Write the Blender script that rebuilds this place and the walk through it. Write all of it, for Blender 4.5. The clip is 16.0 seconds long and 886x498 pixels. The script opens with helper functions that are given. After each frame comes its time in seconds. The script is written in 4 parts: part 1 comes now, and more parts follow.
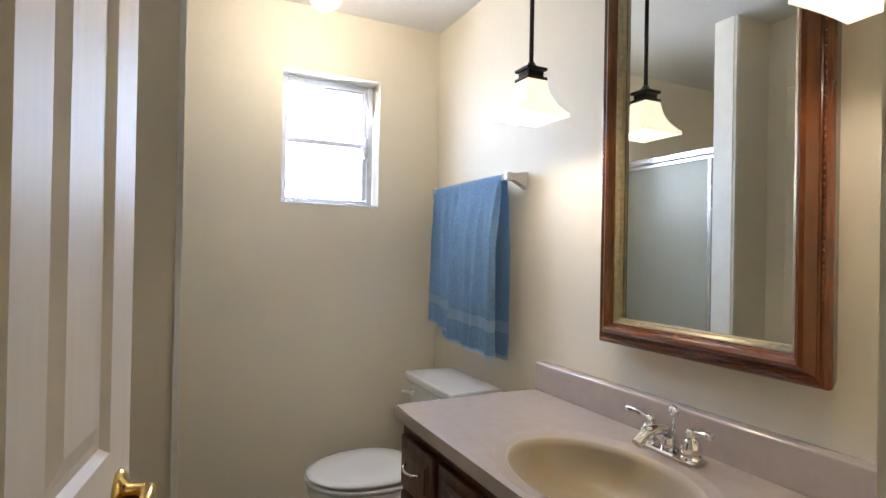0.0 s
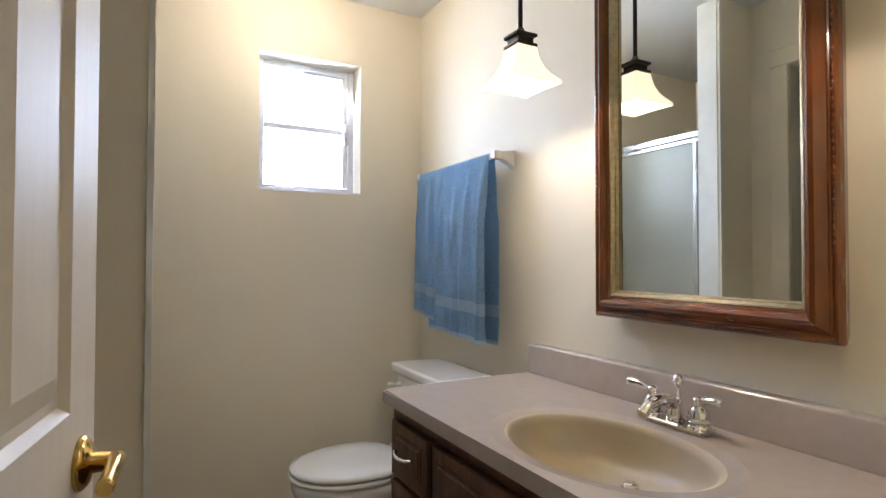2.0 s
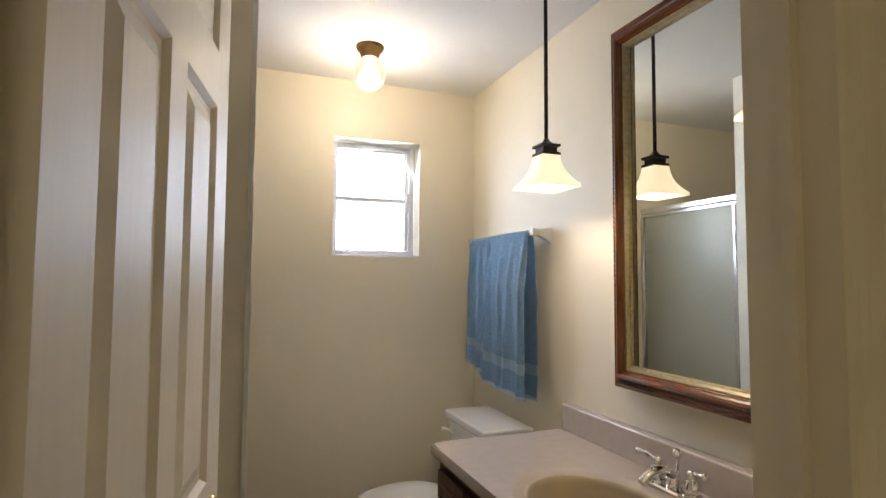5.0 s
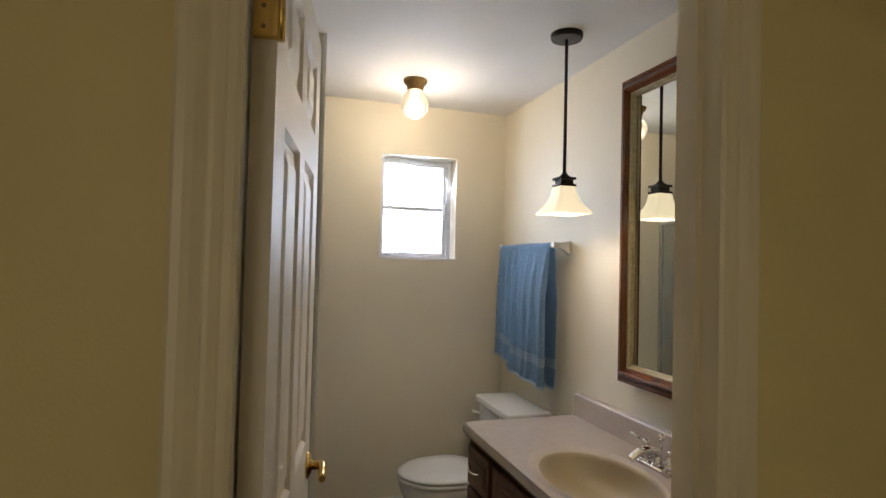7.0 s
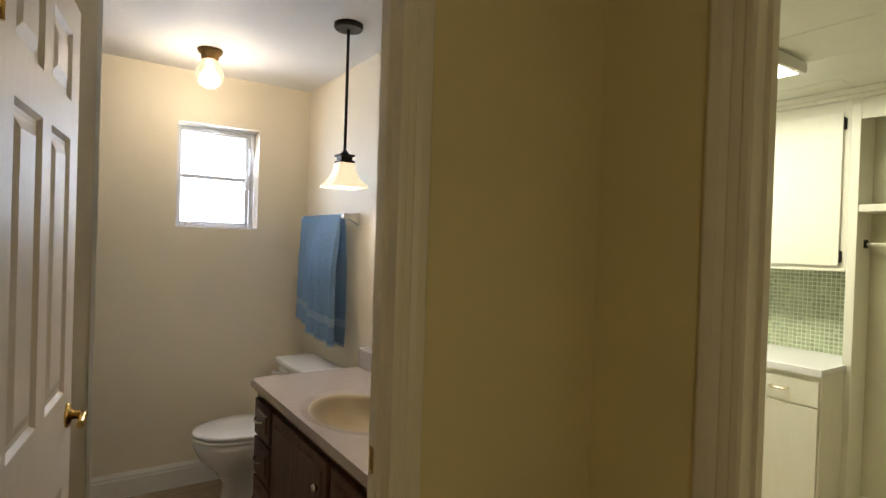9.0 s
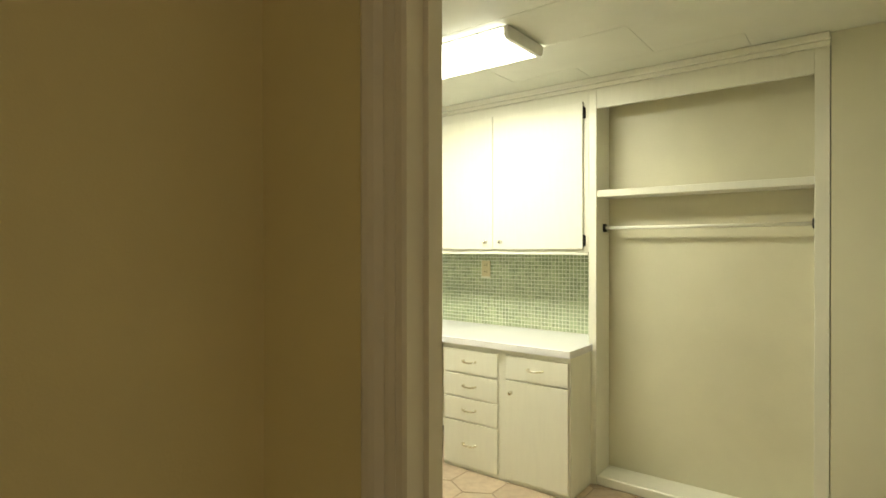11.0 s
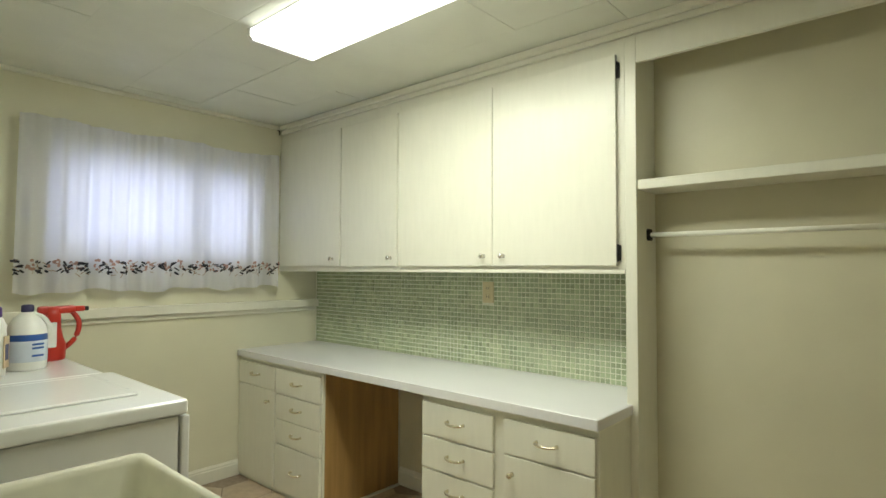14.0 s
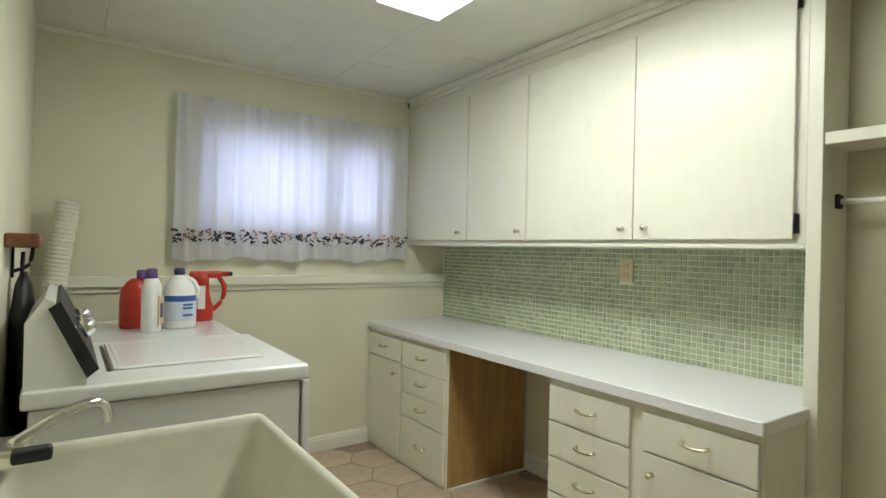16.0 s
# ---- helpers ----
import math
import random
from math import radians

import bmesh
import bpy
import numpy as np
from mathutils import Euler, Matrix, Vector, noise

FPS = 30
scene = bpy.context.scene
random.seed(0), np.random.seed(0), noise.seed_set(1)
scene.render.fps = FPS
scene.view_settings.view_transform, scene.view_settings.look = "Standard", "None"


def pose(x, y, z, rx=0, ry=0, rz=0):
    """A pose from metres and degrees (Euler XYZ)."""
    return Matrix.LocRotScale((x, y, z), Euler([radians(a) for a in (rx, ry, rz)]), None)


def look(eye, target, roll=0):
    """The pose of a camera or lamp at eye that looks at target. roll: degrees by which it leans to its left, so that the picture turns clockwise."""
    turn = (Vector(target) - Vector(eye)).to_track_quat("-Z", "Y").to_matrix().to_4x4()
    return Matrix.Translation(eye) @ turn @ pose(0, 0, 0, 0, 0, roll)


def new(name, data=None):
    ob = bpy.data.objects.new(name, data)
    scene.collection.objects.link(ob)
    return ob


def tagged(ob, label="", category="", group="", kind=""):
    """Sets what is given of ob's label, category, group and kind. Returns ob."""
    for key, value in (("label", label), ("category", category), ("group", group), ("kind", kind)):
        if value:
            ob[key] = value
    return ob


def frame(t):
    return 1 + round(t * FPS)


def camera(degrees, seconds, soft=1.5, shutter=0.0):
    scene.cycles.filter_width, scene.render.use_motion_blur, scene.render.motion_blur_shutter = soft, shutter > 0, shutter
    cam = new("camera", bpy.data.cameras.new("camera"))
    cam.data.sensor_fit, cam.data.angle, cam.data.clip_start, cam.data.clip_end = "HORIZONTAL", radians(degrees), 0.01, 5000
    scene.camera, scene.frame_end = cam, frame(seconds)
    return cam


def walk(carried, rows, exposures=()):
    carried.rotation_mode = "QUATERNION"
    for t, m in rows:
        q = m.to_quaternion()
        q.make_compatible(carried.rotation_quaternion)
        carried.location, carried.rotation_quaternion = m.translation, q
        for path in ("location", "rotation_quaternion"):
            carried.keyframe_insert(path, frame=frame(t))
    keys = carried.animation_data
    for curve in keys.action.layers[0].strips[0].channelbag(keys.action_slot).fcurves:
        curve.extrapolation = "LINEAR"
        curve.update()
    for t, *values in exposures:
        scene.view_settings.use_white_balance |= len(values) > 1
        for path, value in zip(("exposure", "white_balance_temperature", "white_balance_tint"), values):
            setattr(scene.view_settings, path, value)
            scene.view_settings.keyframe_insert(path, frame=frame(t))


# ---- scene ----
cam = camera(78.21, 16.0)
PATH = [
    (0, 1.542, 0.401, 1.264, -26.01, 0.32, -1.05),
    (0.5, 1.547, 0.448, 1.225, -28.10, 0.53, -0.63),
    (1, 1.553, 0.474, 1.195, -28.41, 0.82, -0.45),
    (1.5, 1.548, 0.475, 1.178, -28.53, 1.10, -0.15),
    (2, 1.546, 0.478, 1.169, -28.29, 1.22, -0.08),
    (2.5, 1.544, 0.468, 1.178, -27.84, 1.43, -0.14),
    (3, 1.540, 0.440, 1.194, -27.67, 1.85, -0.20),
    (3.5, 1.534, 0.394, 1.223, -26.09, 2.36, -0.29),
    (4, 1.517, 0.334, 1.259, -24.50, 2.87, -0.39),
    (4.5, 1.508, 0.264, 1.302, -22.52, 3.20, -0.49),
    (5, 1.506, 0.173, 1.349, -20.84, 3.30, -0.33),
    (5.2, 1.504, 0.130, 1.371, -19.67, 3.31, -0.33),
    (7.3, 1.354, -0.222, 1.452, -17.36, 0.95, -1.50),
    (7.5, 1.346, -0.254, 1.454, -19.17, 0.55, -1.42),
    (8, 1.381, -0.342, 1.453, -23.68, -0.18, -1.53),
    (8.5, 1.426, -0.451, 1.443, -28.88, -0.45, -1.75),
    (9, 1.485, -0.509, 1.422, -33.97, -0.59, -1.89),
    (9.5, 1.555, -0.565, 1.415, -39.02, -0.97, -1.64),
    (10, 1.640, -0.563, 1.409, -44.98, -1.42, -1.37),
    (10.2, 1.704, -0.557, 1.400, -47.23, -1.36, -1.18),
    (12.3, 2.498, -0.383, 1.383, -54.32, 0.57, 0.73),
    (12.5, 2.554, -0.360, 1.385, -53.63, 0.77, 0.85),
    (13, 2.693, -0.281, 1.382, -52.01, 1.27, 0.74),
    (13.5, 2.820, -0.201, 1.363, -50.66, 1.91, 0.29),
    (14, 2.931, -0.137, 1.348, -48.64, 2.20, -0.25),
    (14.5, 3.010, -0.098, 1.338, -43.99, 2.31, -1.00),
    (15, 3.045, -0.065, 1.317, -39.97, 1.86, -1.49),
    (15.5, 3.060, -0.043, 1.308, -36.41, 1.00, -1.59),
    (16, 3.065, -0.032, 1.304, -34.79, 0.15, -1.31),
]
walk(cam, [(t, pose(x, y, z, 90 + pitch, roll, yaw)) for t, x, y, z, yaw, pitch, roll in PATH],
     exposures=[(0, 0.25, 5950, 13), (3.5, 0.22, 6350, 13), (5, 0.0, 6650, 13), (7.3, -0.3, 6550, 12), (8, -0.25, 6600, 12), (9, -0.2, 6800, 12), (10, 0.08, 6950, 11), (12.3, -0.18, 6650, 8), (13, -0.40, 6450, 8), (14, -0.60, 6200, 10), (15, -0.62, 6000, 13), (16, -0.62, 5850, 14)])

# ---- world and daylight ----
world = bpy.data.worlds.new("world")
scene.world = world
world.use_nodes = True
wn = world.node_tree
sky = wn.nodes.new("ShaderNodeTexSky")
sky.sky_type, sky.sun_disc = 'NISHITA', False
sky.sun_elevation, sky.sun_rotation = radians(40), radians(20)
wn.links.new(sky.outputs[0], wn.nodes["Background"].inputs[0])
wn.nodes["Background"].inputs[1].default_value = 0.12


def lamp(name, kind, m, energy, color, size=0.1, size_y=None, spread=180):
    d = bpy.data.lights.new(name, kind)
    d.energy, d.color = energy, color
    if kind == 'AREA':
        d.size = size
        if size_y:
            d.shape, d.size_y = 'RECTANGLE', size_y
        d.spread = radians(spread)
    elif kind == 'SUN':
        d.angle = radians(size)
    else:
        d.shadow_soft_size = size
    ob = new(name, d)
    ob.matrix_world = m
    return ob


lamp("sun", 'SUN', look((0, 0, 5), (0.3, 1, 4.0)), 2.0, (1, 0.95, 0.88), 0.5)
# sky light in the two window openings
lamp("window_light", 'AREA', look((2.168, 3.06, 1.78), (1.45, 0.6, 0.5)), 17, (0.70, 0.82, 1.0), 0.50, 0.60)
lamp("window_light", 'AREA', look((4.28, 3.36, 1.69), (4.28, 0, 1.6)), 4.2, (0.74, 0.80, 1.0), 1.0, 0.5)
# lamps
WARM = (1.0, 0.85, 0.64)
lamp("pendant_bulb", 'POINT', pose(2.44, 1.69, 1.69), 5.2, WARM, 0.02)
lamp("pendant_bulb", 'POINT', pose(2.44, 0.834, 1.69), 2.6, WARM, 0.02)
lamp("globe_bulb", 'POINT', pose(2.022, 2.426, 2.19), 7.2, WARM, 0.03)
lamp("tube_light", 'AREA', pose(4.22, 1.335, 2.292), 36, (1.0, 1.0, 0.80), 0.28, 1.2)
# unseen warm fill lamp, added before the closed south wall to brighten the hallway
lamp("hall_fill", 'AREA', look((0.95, -1.70, 1.35), (2.2, 0.5, 1.3)), 7.2, (1.0, 0.89, 0.66), 0.7, 1.6)


# ---- materials ----
def mat(name, color, rough=0.5, metal=0.0, scale=20.0, vary=0.12, bump=0.05, color2=None, stretch=(1, 1, 1),
        stain=0.06, spec=0.5, per_piece=0.0, island=0.0, coat=0.0, bscale=None):
    m = bpy.data.materials.new(name)
    m.use_nodes = True
    nt = m.node_tree
    L, N = nt.links.new, nt.nodes
    b = N["Principled BSDF"]
    b.inputs["Metallic"].default_value = metal
    b.inputs["Specular IOR Level"].default_value = spec
    b.inputs["Coat Weight"].default_value = coat
    tc = N.new("ShaderNodeTexCoord")
    mp = N.new("ShaderNodeMapping")
    mp.inputs["Scale"].default_value = stretch
    L(tc.outputs["Object"], mp.inputs[0])
    n1 = N.new("ShaderNodeTexNoise")
    n1.inputs["Scale"].default_value, n1.inputs["Detail"].default_value = scale, 6
    L(mp.outputs[0], n1.inputs[0])
    n2 = N.new("ShaderNodeTexNoise")
    n2.inputs["Scale"].default_value, n2.inputs["Detail"].default_value = 1.7, 3
    L(tc.outputs["Object"], n2.inputs[0])
    mix = N.new("ShaderNodeMix")
    mix.data_type = 'RGBA'
    c2 = color2 or tuple(c * (1 - vary) for c in color)
    mix.inputs[6].default_value, mix.inputs[7].default_value = (*color, 1), (*c2, 1)
    ramp = N.new("ShaderNodeMapRange")
    ramp.inputs[1].default_value, ramp.inputs[2].default_value = 0.35, 0.68
    L(n1.outputs[0], ramp.inputs[0])
    L(ramp.outputs[0], mix.inputs[0])
    hsv = N.new("ShaderNodeHueSaturation")
    L(mix.outputs[2], hsv.inputs["Color"])
    mr = N.new("ShaderNodeMapRange")
    mr.inputs[1].default_value, mr.inputs[2].default_value = 0.3, 0.7
    mr.inputs[3].default_value, mr.inputs[4].default_value = 1 - stain, 1 + stain
    L(n2.outputs[0], mr.inputs[0])
    val = mr.outputs[0]
    if per_piece or island:
        if island:
            src = N.new("ShaderNodeNewGeometry").outputs["Random Per Island"]
        else:
            src = N.new("ShaderNodeObjectInfo").outputs["Random"]
        pr = N.new("ShaderNodeMapRange")
        a = per_piece or island
        pr.inputs[3].default_value, pr.inputs[4].default_value = 1 - a, 1 + a
        L(src, pr.inputs[0])
        mu = N.new("ShaderNodeMath")
        mu.operation = 'MULTIPLY'
        L(val, mu.inputs[0])
        L(pr.outputs[0], mu.inputs[1])
        val = mu.outputs[0]
    L(val, hsv.inputs["Value"])
    L(hsv.outputs[0], b.inputs["Base Color"])
    rr = N.new("ShaderNodeMapRange")
    rr.inputs[3].default_value, rr.inputs[4].default_value = max(0.02, rough * 0.85), min(1, rough * 1.15)
    L(n1.outputs[0], rr.inputs[0])
    L(rr.outputs[0], b.inputs["Roughness"])
    if bump:
        bp = N.new("ShaderNodeBump")
        bp.inputs["Strength"].default_value, bp.inputs["Distance"].default_value = bump, 0.004
        h = n1
        if bscale:
            h = N.new("ShaderNodeTexNoise")
            h.inputs["Scale"].default_value, h.inputs["Detail"].default_value = bscale, 4
            L(mp.outputs[0], h.inputs[0])
        L(h.outputs[0], bp.inputs["Height"])
        L(bp.outputs[0], b.inputs["Normal"])
    return m


def glow(name, color, strength, base=(0.9, 0.88, 0.82), rough=0.3, gradient=None):
    m = mat(name, base, rough, vary=0.03, bump=0)
    b = m.node_tree.nodes["Principled BSDF"]
    b.inputs["Emission Color"].default_value = (*color, 1)
    b.inputs["Emission Strength"].default_value = strength
    return m


M = {}
M["bath_wall"] = mat("bath_wall", (0.79, 0.725, 0.595), 0.55, scale=3, vary=0.03, bump=0.12, bscale=160, stain=0.02)
M["hall_wall"] = mat("hall_wall", (0.735, 0.625, 0.335), 0.5, scale=3, vary=0.03, bump=0.12, bscale=160, stain=0.03)
M["bath_ceiling"] = mat("bath_ceiling", (0.78, 0.78, 0.78), 0.7, scale=4, vary=0.03, bump=0.25, bscale=110, stain=0.02)
M["trim"] = mat("trim", (0.78, 0.71, 0.57), 0.32, scale=8, vary=0.04, bump=0.06, bscale=60, stain=0.03)
M["door"] = mat("door", (0.76, 0.70, 0.63), 0.5, scale=60, vary=0.04, bump=0.12, stretch=(1, 1, 0.06), stain=0.03)
M["base"] = mat("base", (0.80, 0.79, 0.76), 0.35, vary=0.05, bump=0.03)
M["laun_wall"] = mat("laun_wall", (0.74, 0.72, 0.56), 0.42, scale=3, vary=0.04, bump=0.10, bscale=90, stain=0.04)
M["laun_ceiling"] = mat("laun_ceiling", (0.74, 0.75, 0.66), 0.55, scale=5, vary=0.04, bump=0.10, bscale=120, stain=0.03)
M["cab"] = mat("cab", (0.81, 0.80, 0.69), 0.32, scale=40, vary=0.03, bump=0.08, bscale=70, stretch=(1, 1, 0.15), stain=0.025)
# cream darkened below the wall paint: shade of the deep recess put into colour
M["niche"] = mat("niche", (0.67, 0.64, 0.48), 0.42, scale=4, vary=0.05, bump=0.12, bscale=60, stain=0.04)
M["counter"] = mat("counter", (0.82, 0.82, 0.84), 0.24, scale=160, vary=0.02, bump=0.02, stain=0.02)
M["raw_wood"] = mat("raw_wood", (0.46, 0.28, 0.10), 0.55, scale=7, vary=0.3, bump=0.1, stretch=(3, 3, 0.25), stain=0.1)
M["dark_wood"] = mat("dark_wood", (0.12, 0.048, 0.026), 0.36, scale=12, color2=(0.065, 0.024, 0.013), bump=0.12, stretch=(4, 4, 0.35), stain=0.1)
M["frame_wood"] = mat("frame_wood", (0.16, 0.045, 0.012), 0.17, scale=16, color2=(0.11, 0.028, 0.008), bump=0.03, stretch=(2, 1, 0.6), stain=0.12, coat=0.3)
M["gilt"] = mat("gilt", (0.46, 0.39, 0.26), 0.33, metal=0.8, scale=90, vary=0.25, bump=0.1)
M["shelf_wood"] = mat("shelf_wood", (0.20, 0.085, 0.035), 0.45, scale=10, vary=0.4, bump=0.1, stretch=(4, 0.5, 4))
M["chrome"] = mat("chrome", (0.82, 0.82, 0.84), 0.09, metal=1.0, vary=0.04, bump=0, stain=0.02)
M["nickel"] = mat("nickel", (0.72, 0.70, 0.62), 0.22, metal=1.0, vary=0.08, bump=0)
M["pale_brass"] = mat("pale_brass", (0.86, 0.80, 0.62), 0.2, metal=1.0, vary=0.1, bump=0)
M["brass"] = mat("brass", (0.78, 0.55, 0.20), 0.18, metal=1.0, vary=0.12, bump=0.02)
M["old_brass"] = mat("old_brass", (0.34, 0.22, 0.10), 0.35, metal=1.0, vary=0.3, bump=0.05)
M["bronze"] = mat("bronze", (0.018, 0.012, 0.009), 0.42, metal=0.3, vary=0.3, bump=0.05)
M["black"] = mat("black", (0.015, 0.015, 0.016), 0.45, vary=0.3, bump=0.05)
M["black_metal"] = mat("black_metal", (0.03, 0.028, 0.024), 0.5, metal=0.5, vary=0.3)
M["porcelain"] = mat("porcelain", (0.82, 0.81, 0.80), 0.12, scale=5, vary=0.02, bump=0, stain=0.015, coat=0.4)
M["marble"] = mat("marble", (0.46, 0.39, 0.355), 0.22, scale=26, vary=0.06, bump=0.01, stain=0.03, coat=0.2)
M["bowl"] = mat("bowl", (0.46, 0.365, 0.22), 0.36, scale=5, color2=(0.38, 0.325, 0.275), bump=0.02, stain=0.14, coat=0.05)
M["mirror"] = mat("mirror", (0.80, 0.83, 0.80), 0.02, metal=1.0, vary=0.0, bump=0, stain=0.0)
M["mirror"].node_tree.nodes["Principled BSDF"].inputs["Roughness"].default_value = 0.0
for l in list(M["mirror"].node_tree.links):
    if l.to_socket.name == "Roughness":
        M["mirror"].node_tree.links.remove(l)
M["shower_glass"] = mat("shower_glass", (0.40, 0.405, 0.355), 0.25, scale=150, vary=0.08, bump=0.2, stain=0.06)
M["alu"] = mat("alu", (0.74, 0.75, 0.78), 0.26, metal=0.9, scale=50, vary=0.08, bump=0.03)
M["steel_white"] = mat("steel_white", (0.66, 0.67, 0.72), 0.4, scale=30, vary=0.12, bump=0.06)
M["towel"] = mat("towel", (0.31, 0.48, 0.69), 0.95, scale=90, vary=0.16, bump=0.9, bscale=260, stain=0.18, spec=0.1)
M["towel_band"] = mat("towel_band", (0.50, 0.66, 0.80), 0.8, scale=160, vary=0.3, bump=0.5, stretch=(1, 1, 4), spec=0.1)
M["bath_floor"] = mat("bath_floor", (0.30, 0.22, 0.15), 0.4, scale=14, vary=0.3, bump=0.05, stretch=(1, 5, 1), per_piece=0.12)
M["hall_floor"] = mat("hall_floor", (0.28, 0.22, 0.16), 0.6, scale=60, vary=0.3, bump=0.2)
M["floor_joint"] = mat("floor_joint", (0.36, 0.28, 0.21), 0.6, scale=30, vary=0.2)
M["floor_tile"] = mat("floor_tile", (0.55, 0.44, 0.32), 0.35, scale=18, color2=(0.45, 0.35, 0.25), bump=0.05, per_piece=0.1, stain=0.1)
M["grout"] = mat("grout", (0.84, 0.85, 0.72), 0.8, scale=80, vary=0.15, bump=0.2)
M["mosaic"] = mat("mosaic", (0.44, 0.50, 0.32), 0.22, scale=9, color2=(0.35, 0.42, 0.27), bump=0.02, per_piece=0.2, stain=0.05)
M["mosaic_far"] = mat("mosaic_far", (0.44, 0.50, 0.32), 0.22, scale=9, color2=(0.35, 0.42, 0.27), bump=0.02, island=0.2, stain=0.05)
M["enamel"] = mat("enamel", (0.80, 0.81, 0.80), 0.2, scale=6, vary=0.03, bump=0.01, stain=0.03, coat=0.3)
M["tub"] = mat("tub", (0.68, 0.67, 0.56), 0.4, scale=14, vary=0.08, bump=0.04, stain=0.08)
M["duct"] = mat("duct", (0.72, 0.70, 0.58), 0.5, scale=30, vary=0.1, bump=0.05)
M["white_plastic"] = mat("white_plastic", (0.80, 0.80, 0.77), 0.35, vary=0.04, bump=0.01)
M["clear_plastic"] = mat("clear_plastic", (0.62, 0.64, 0.66), 0.15, vary=0.04, bump=0)
M["purple"] = mat("purple", (0.10, 0.05, 0.20), 0.4, vary=0.1)
M["blue"] = mat("blue", (0.03, 0.10, 0.36), 0.35, vary=0.1)
M["navy"] = mat("navy", (0.03, 0.03, 0.11), 0.4, vary=0.1)
M["red"] = mat("red", (0.50, 0.03, 0.018), 0.32, vary=0.12)
M["label"] = mat("label", (0.70, 0.55, 0.36), 0.5, vary=0.2)
M["pale_label"] = mat("pale_label", (0.62, 0.68, 0.78), 0.4, vary=0.1)
M["ivory"] = mat("ivory", (0.68, 0.60, 0.38), 0.35, vary=0.05)
M["pink_thread"] = mat("pink_thread", (0.55, 0.33, 0.27), 0.8, vary=0.2)
M["tan_thread"] = mat("tan_thread", (0.50, 0.36, 0.26), 0.8, vary=0.2)
M["black_thread"] = mat("black_thread", (0.03, 0.03, 0.04), 0.8, vary=0.2)
# near-black closet walls: the shade inside the opening is put into the colour
M["closet_shade"] = mat("closet_shade", (0.10, 0.09, 0.07), 0.8, vary=0.2)
M["shade"] = glow("shade", (1.0, 0.83, 0.55), 1.05, base=(0.55, 0.5, 0.42))
M["globe"] = glow("globe", (1.0, 0.80, 0.50), 3.2, rough=0.1)
M["diffuser"] = glow("diffuser", (1.0, 1.0, 0.86), 5.0, base=(0.85, 0.85, 0.8))
M["daylight"] = glow("daylight", (0.92, 0.95, 1.0), 1.2)
M["daylight_blue"] = glow("daylight_blue", (0.64, 0.69, 1.0), 2.5)
M["far_green"] = glow("far_green", (0.55, 0.64, 0.66), 0.35)

# woven curtain that lets light through
cm = bpy.data.materials.new("curtain_cloth")
cm.use_nodes = True
nt = cm.node_tree
pb = nt.nodes["Principled BSDF"]
pb.inputs["Base Color"].default_value = (0.82, 0.82, 0.80, 1)
pb.inputs["Roughness"].default_value = 0.9
tl = nt.nodes.new("ShaderNodeBsdfTranslucent")
tl.inputs[0].default_value = (0.80, 0.80, 0.86, 1)
ms = nt.nodes.new("ShaderNodeMixShader")
ms.inputs[0].default_value = 0.52
wv = nt.nodes.new("ShaderNodeTexNoise")
wv.inputs["Scale"].default_value = 400
bpn = nt.nodes.new("ShaderNodeBump")
bpn.inputs["Strength"].default_value, bpn.inputs["Distance"].default_value = 0.3, 0.002
nt.links.new(wv.outputs[0], bpn.inputs["Height"])
nt.links.new(bpn.outputs[0], pb.inputs["Normal"])
nt.links.new(pb.outputs[0], ms.inputs[1])
nt.links.new(tl.outputs[0], ms.inputs[2])
nt.links.new(ms.outputs[0], nt.nodes["Material Output"].inputs[0])
M["curtain"] = cm
# clear pane
gm = bpy.data.materials.new("pane_glass")
gm.use_nodes = True
gb = gm.node_tree.nodes["Principled BSDF"]
gb.inputs["Transmission Weight"].default_value = 1.0
gb.inputs["Roughness"].default_value = 0.08
gb.inputs["IOR"].default_value = 1.1
M["pane"] = gm
# thick clear lamp glass
cg = bpy.data.materials.new("clear_globe")
cg.use_nodes = True
cb = cg.node_tree.nodes["Principled BSDF"]
cb.inputs["Base Color"].default_value = (0.96, 0.93, 0.86, 1)
cb.inputs["Transmission Weight"].default_value = 1.0
cb.inputs["Roughness"].default_value = 0.38
cb.inputs["IOR"].default_value = 1.22
M["clear_globe"] = cg


# ---- building helpers ----
def B(x0, x1, y0, y1, z0, z1, bev=0.0, seg=1):
    bm = bmesh.new()
    bmesh.ops.create_cube(bm, size=1)
    for v in bm.verts:
        v.co = ((x0 + x1) / 2 + v.co.x * (x1 - x0), (y0 + y1) / 2 + v.co.y * (y1 - y0), (z0 + z1) / 2 + v.co.z * (z1 - z0))
    if bev:
        bmesh.ops.bevel(bm, geom=bm.edges[:], offset=bev, segments=seg, affect='EDGES', profile=0.6)
    return bm


def J(*bms):
    out = bmesh.new()
    for b in bms:
        me = bpy.data.meshes.new("tmp")
        b.to_mesh(me)
        b.free()
        out.from_mesh(me)
        bpy.data.meshes.remove(me)
    return out


def moved(bm, m):
    bm.transform(m)
    return bm


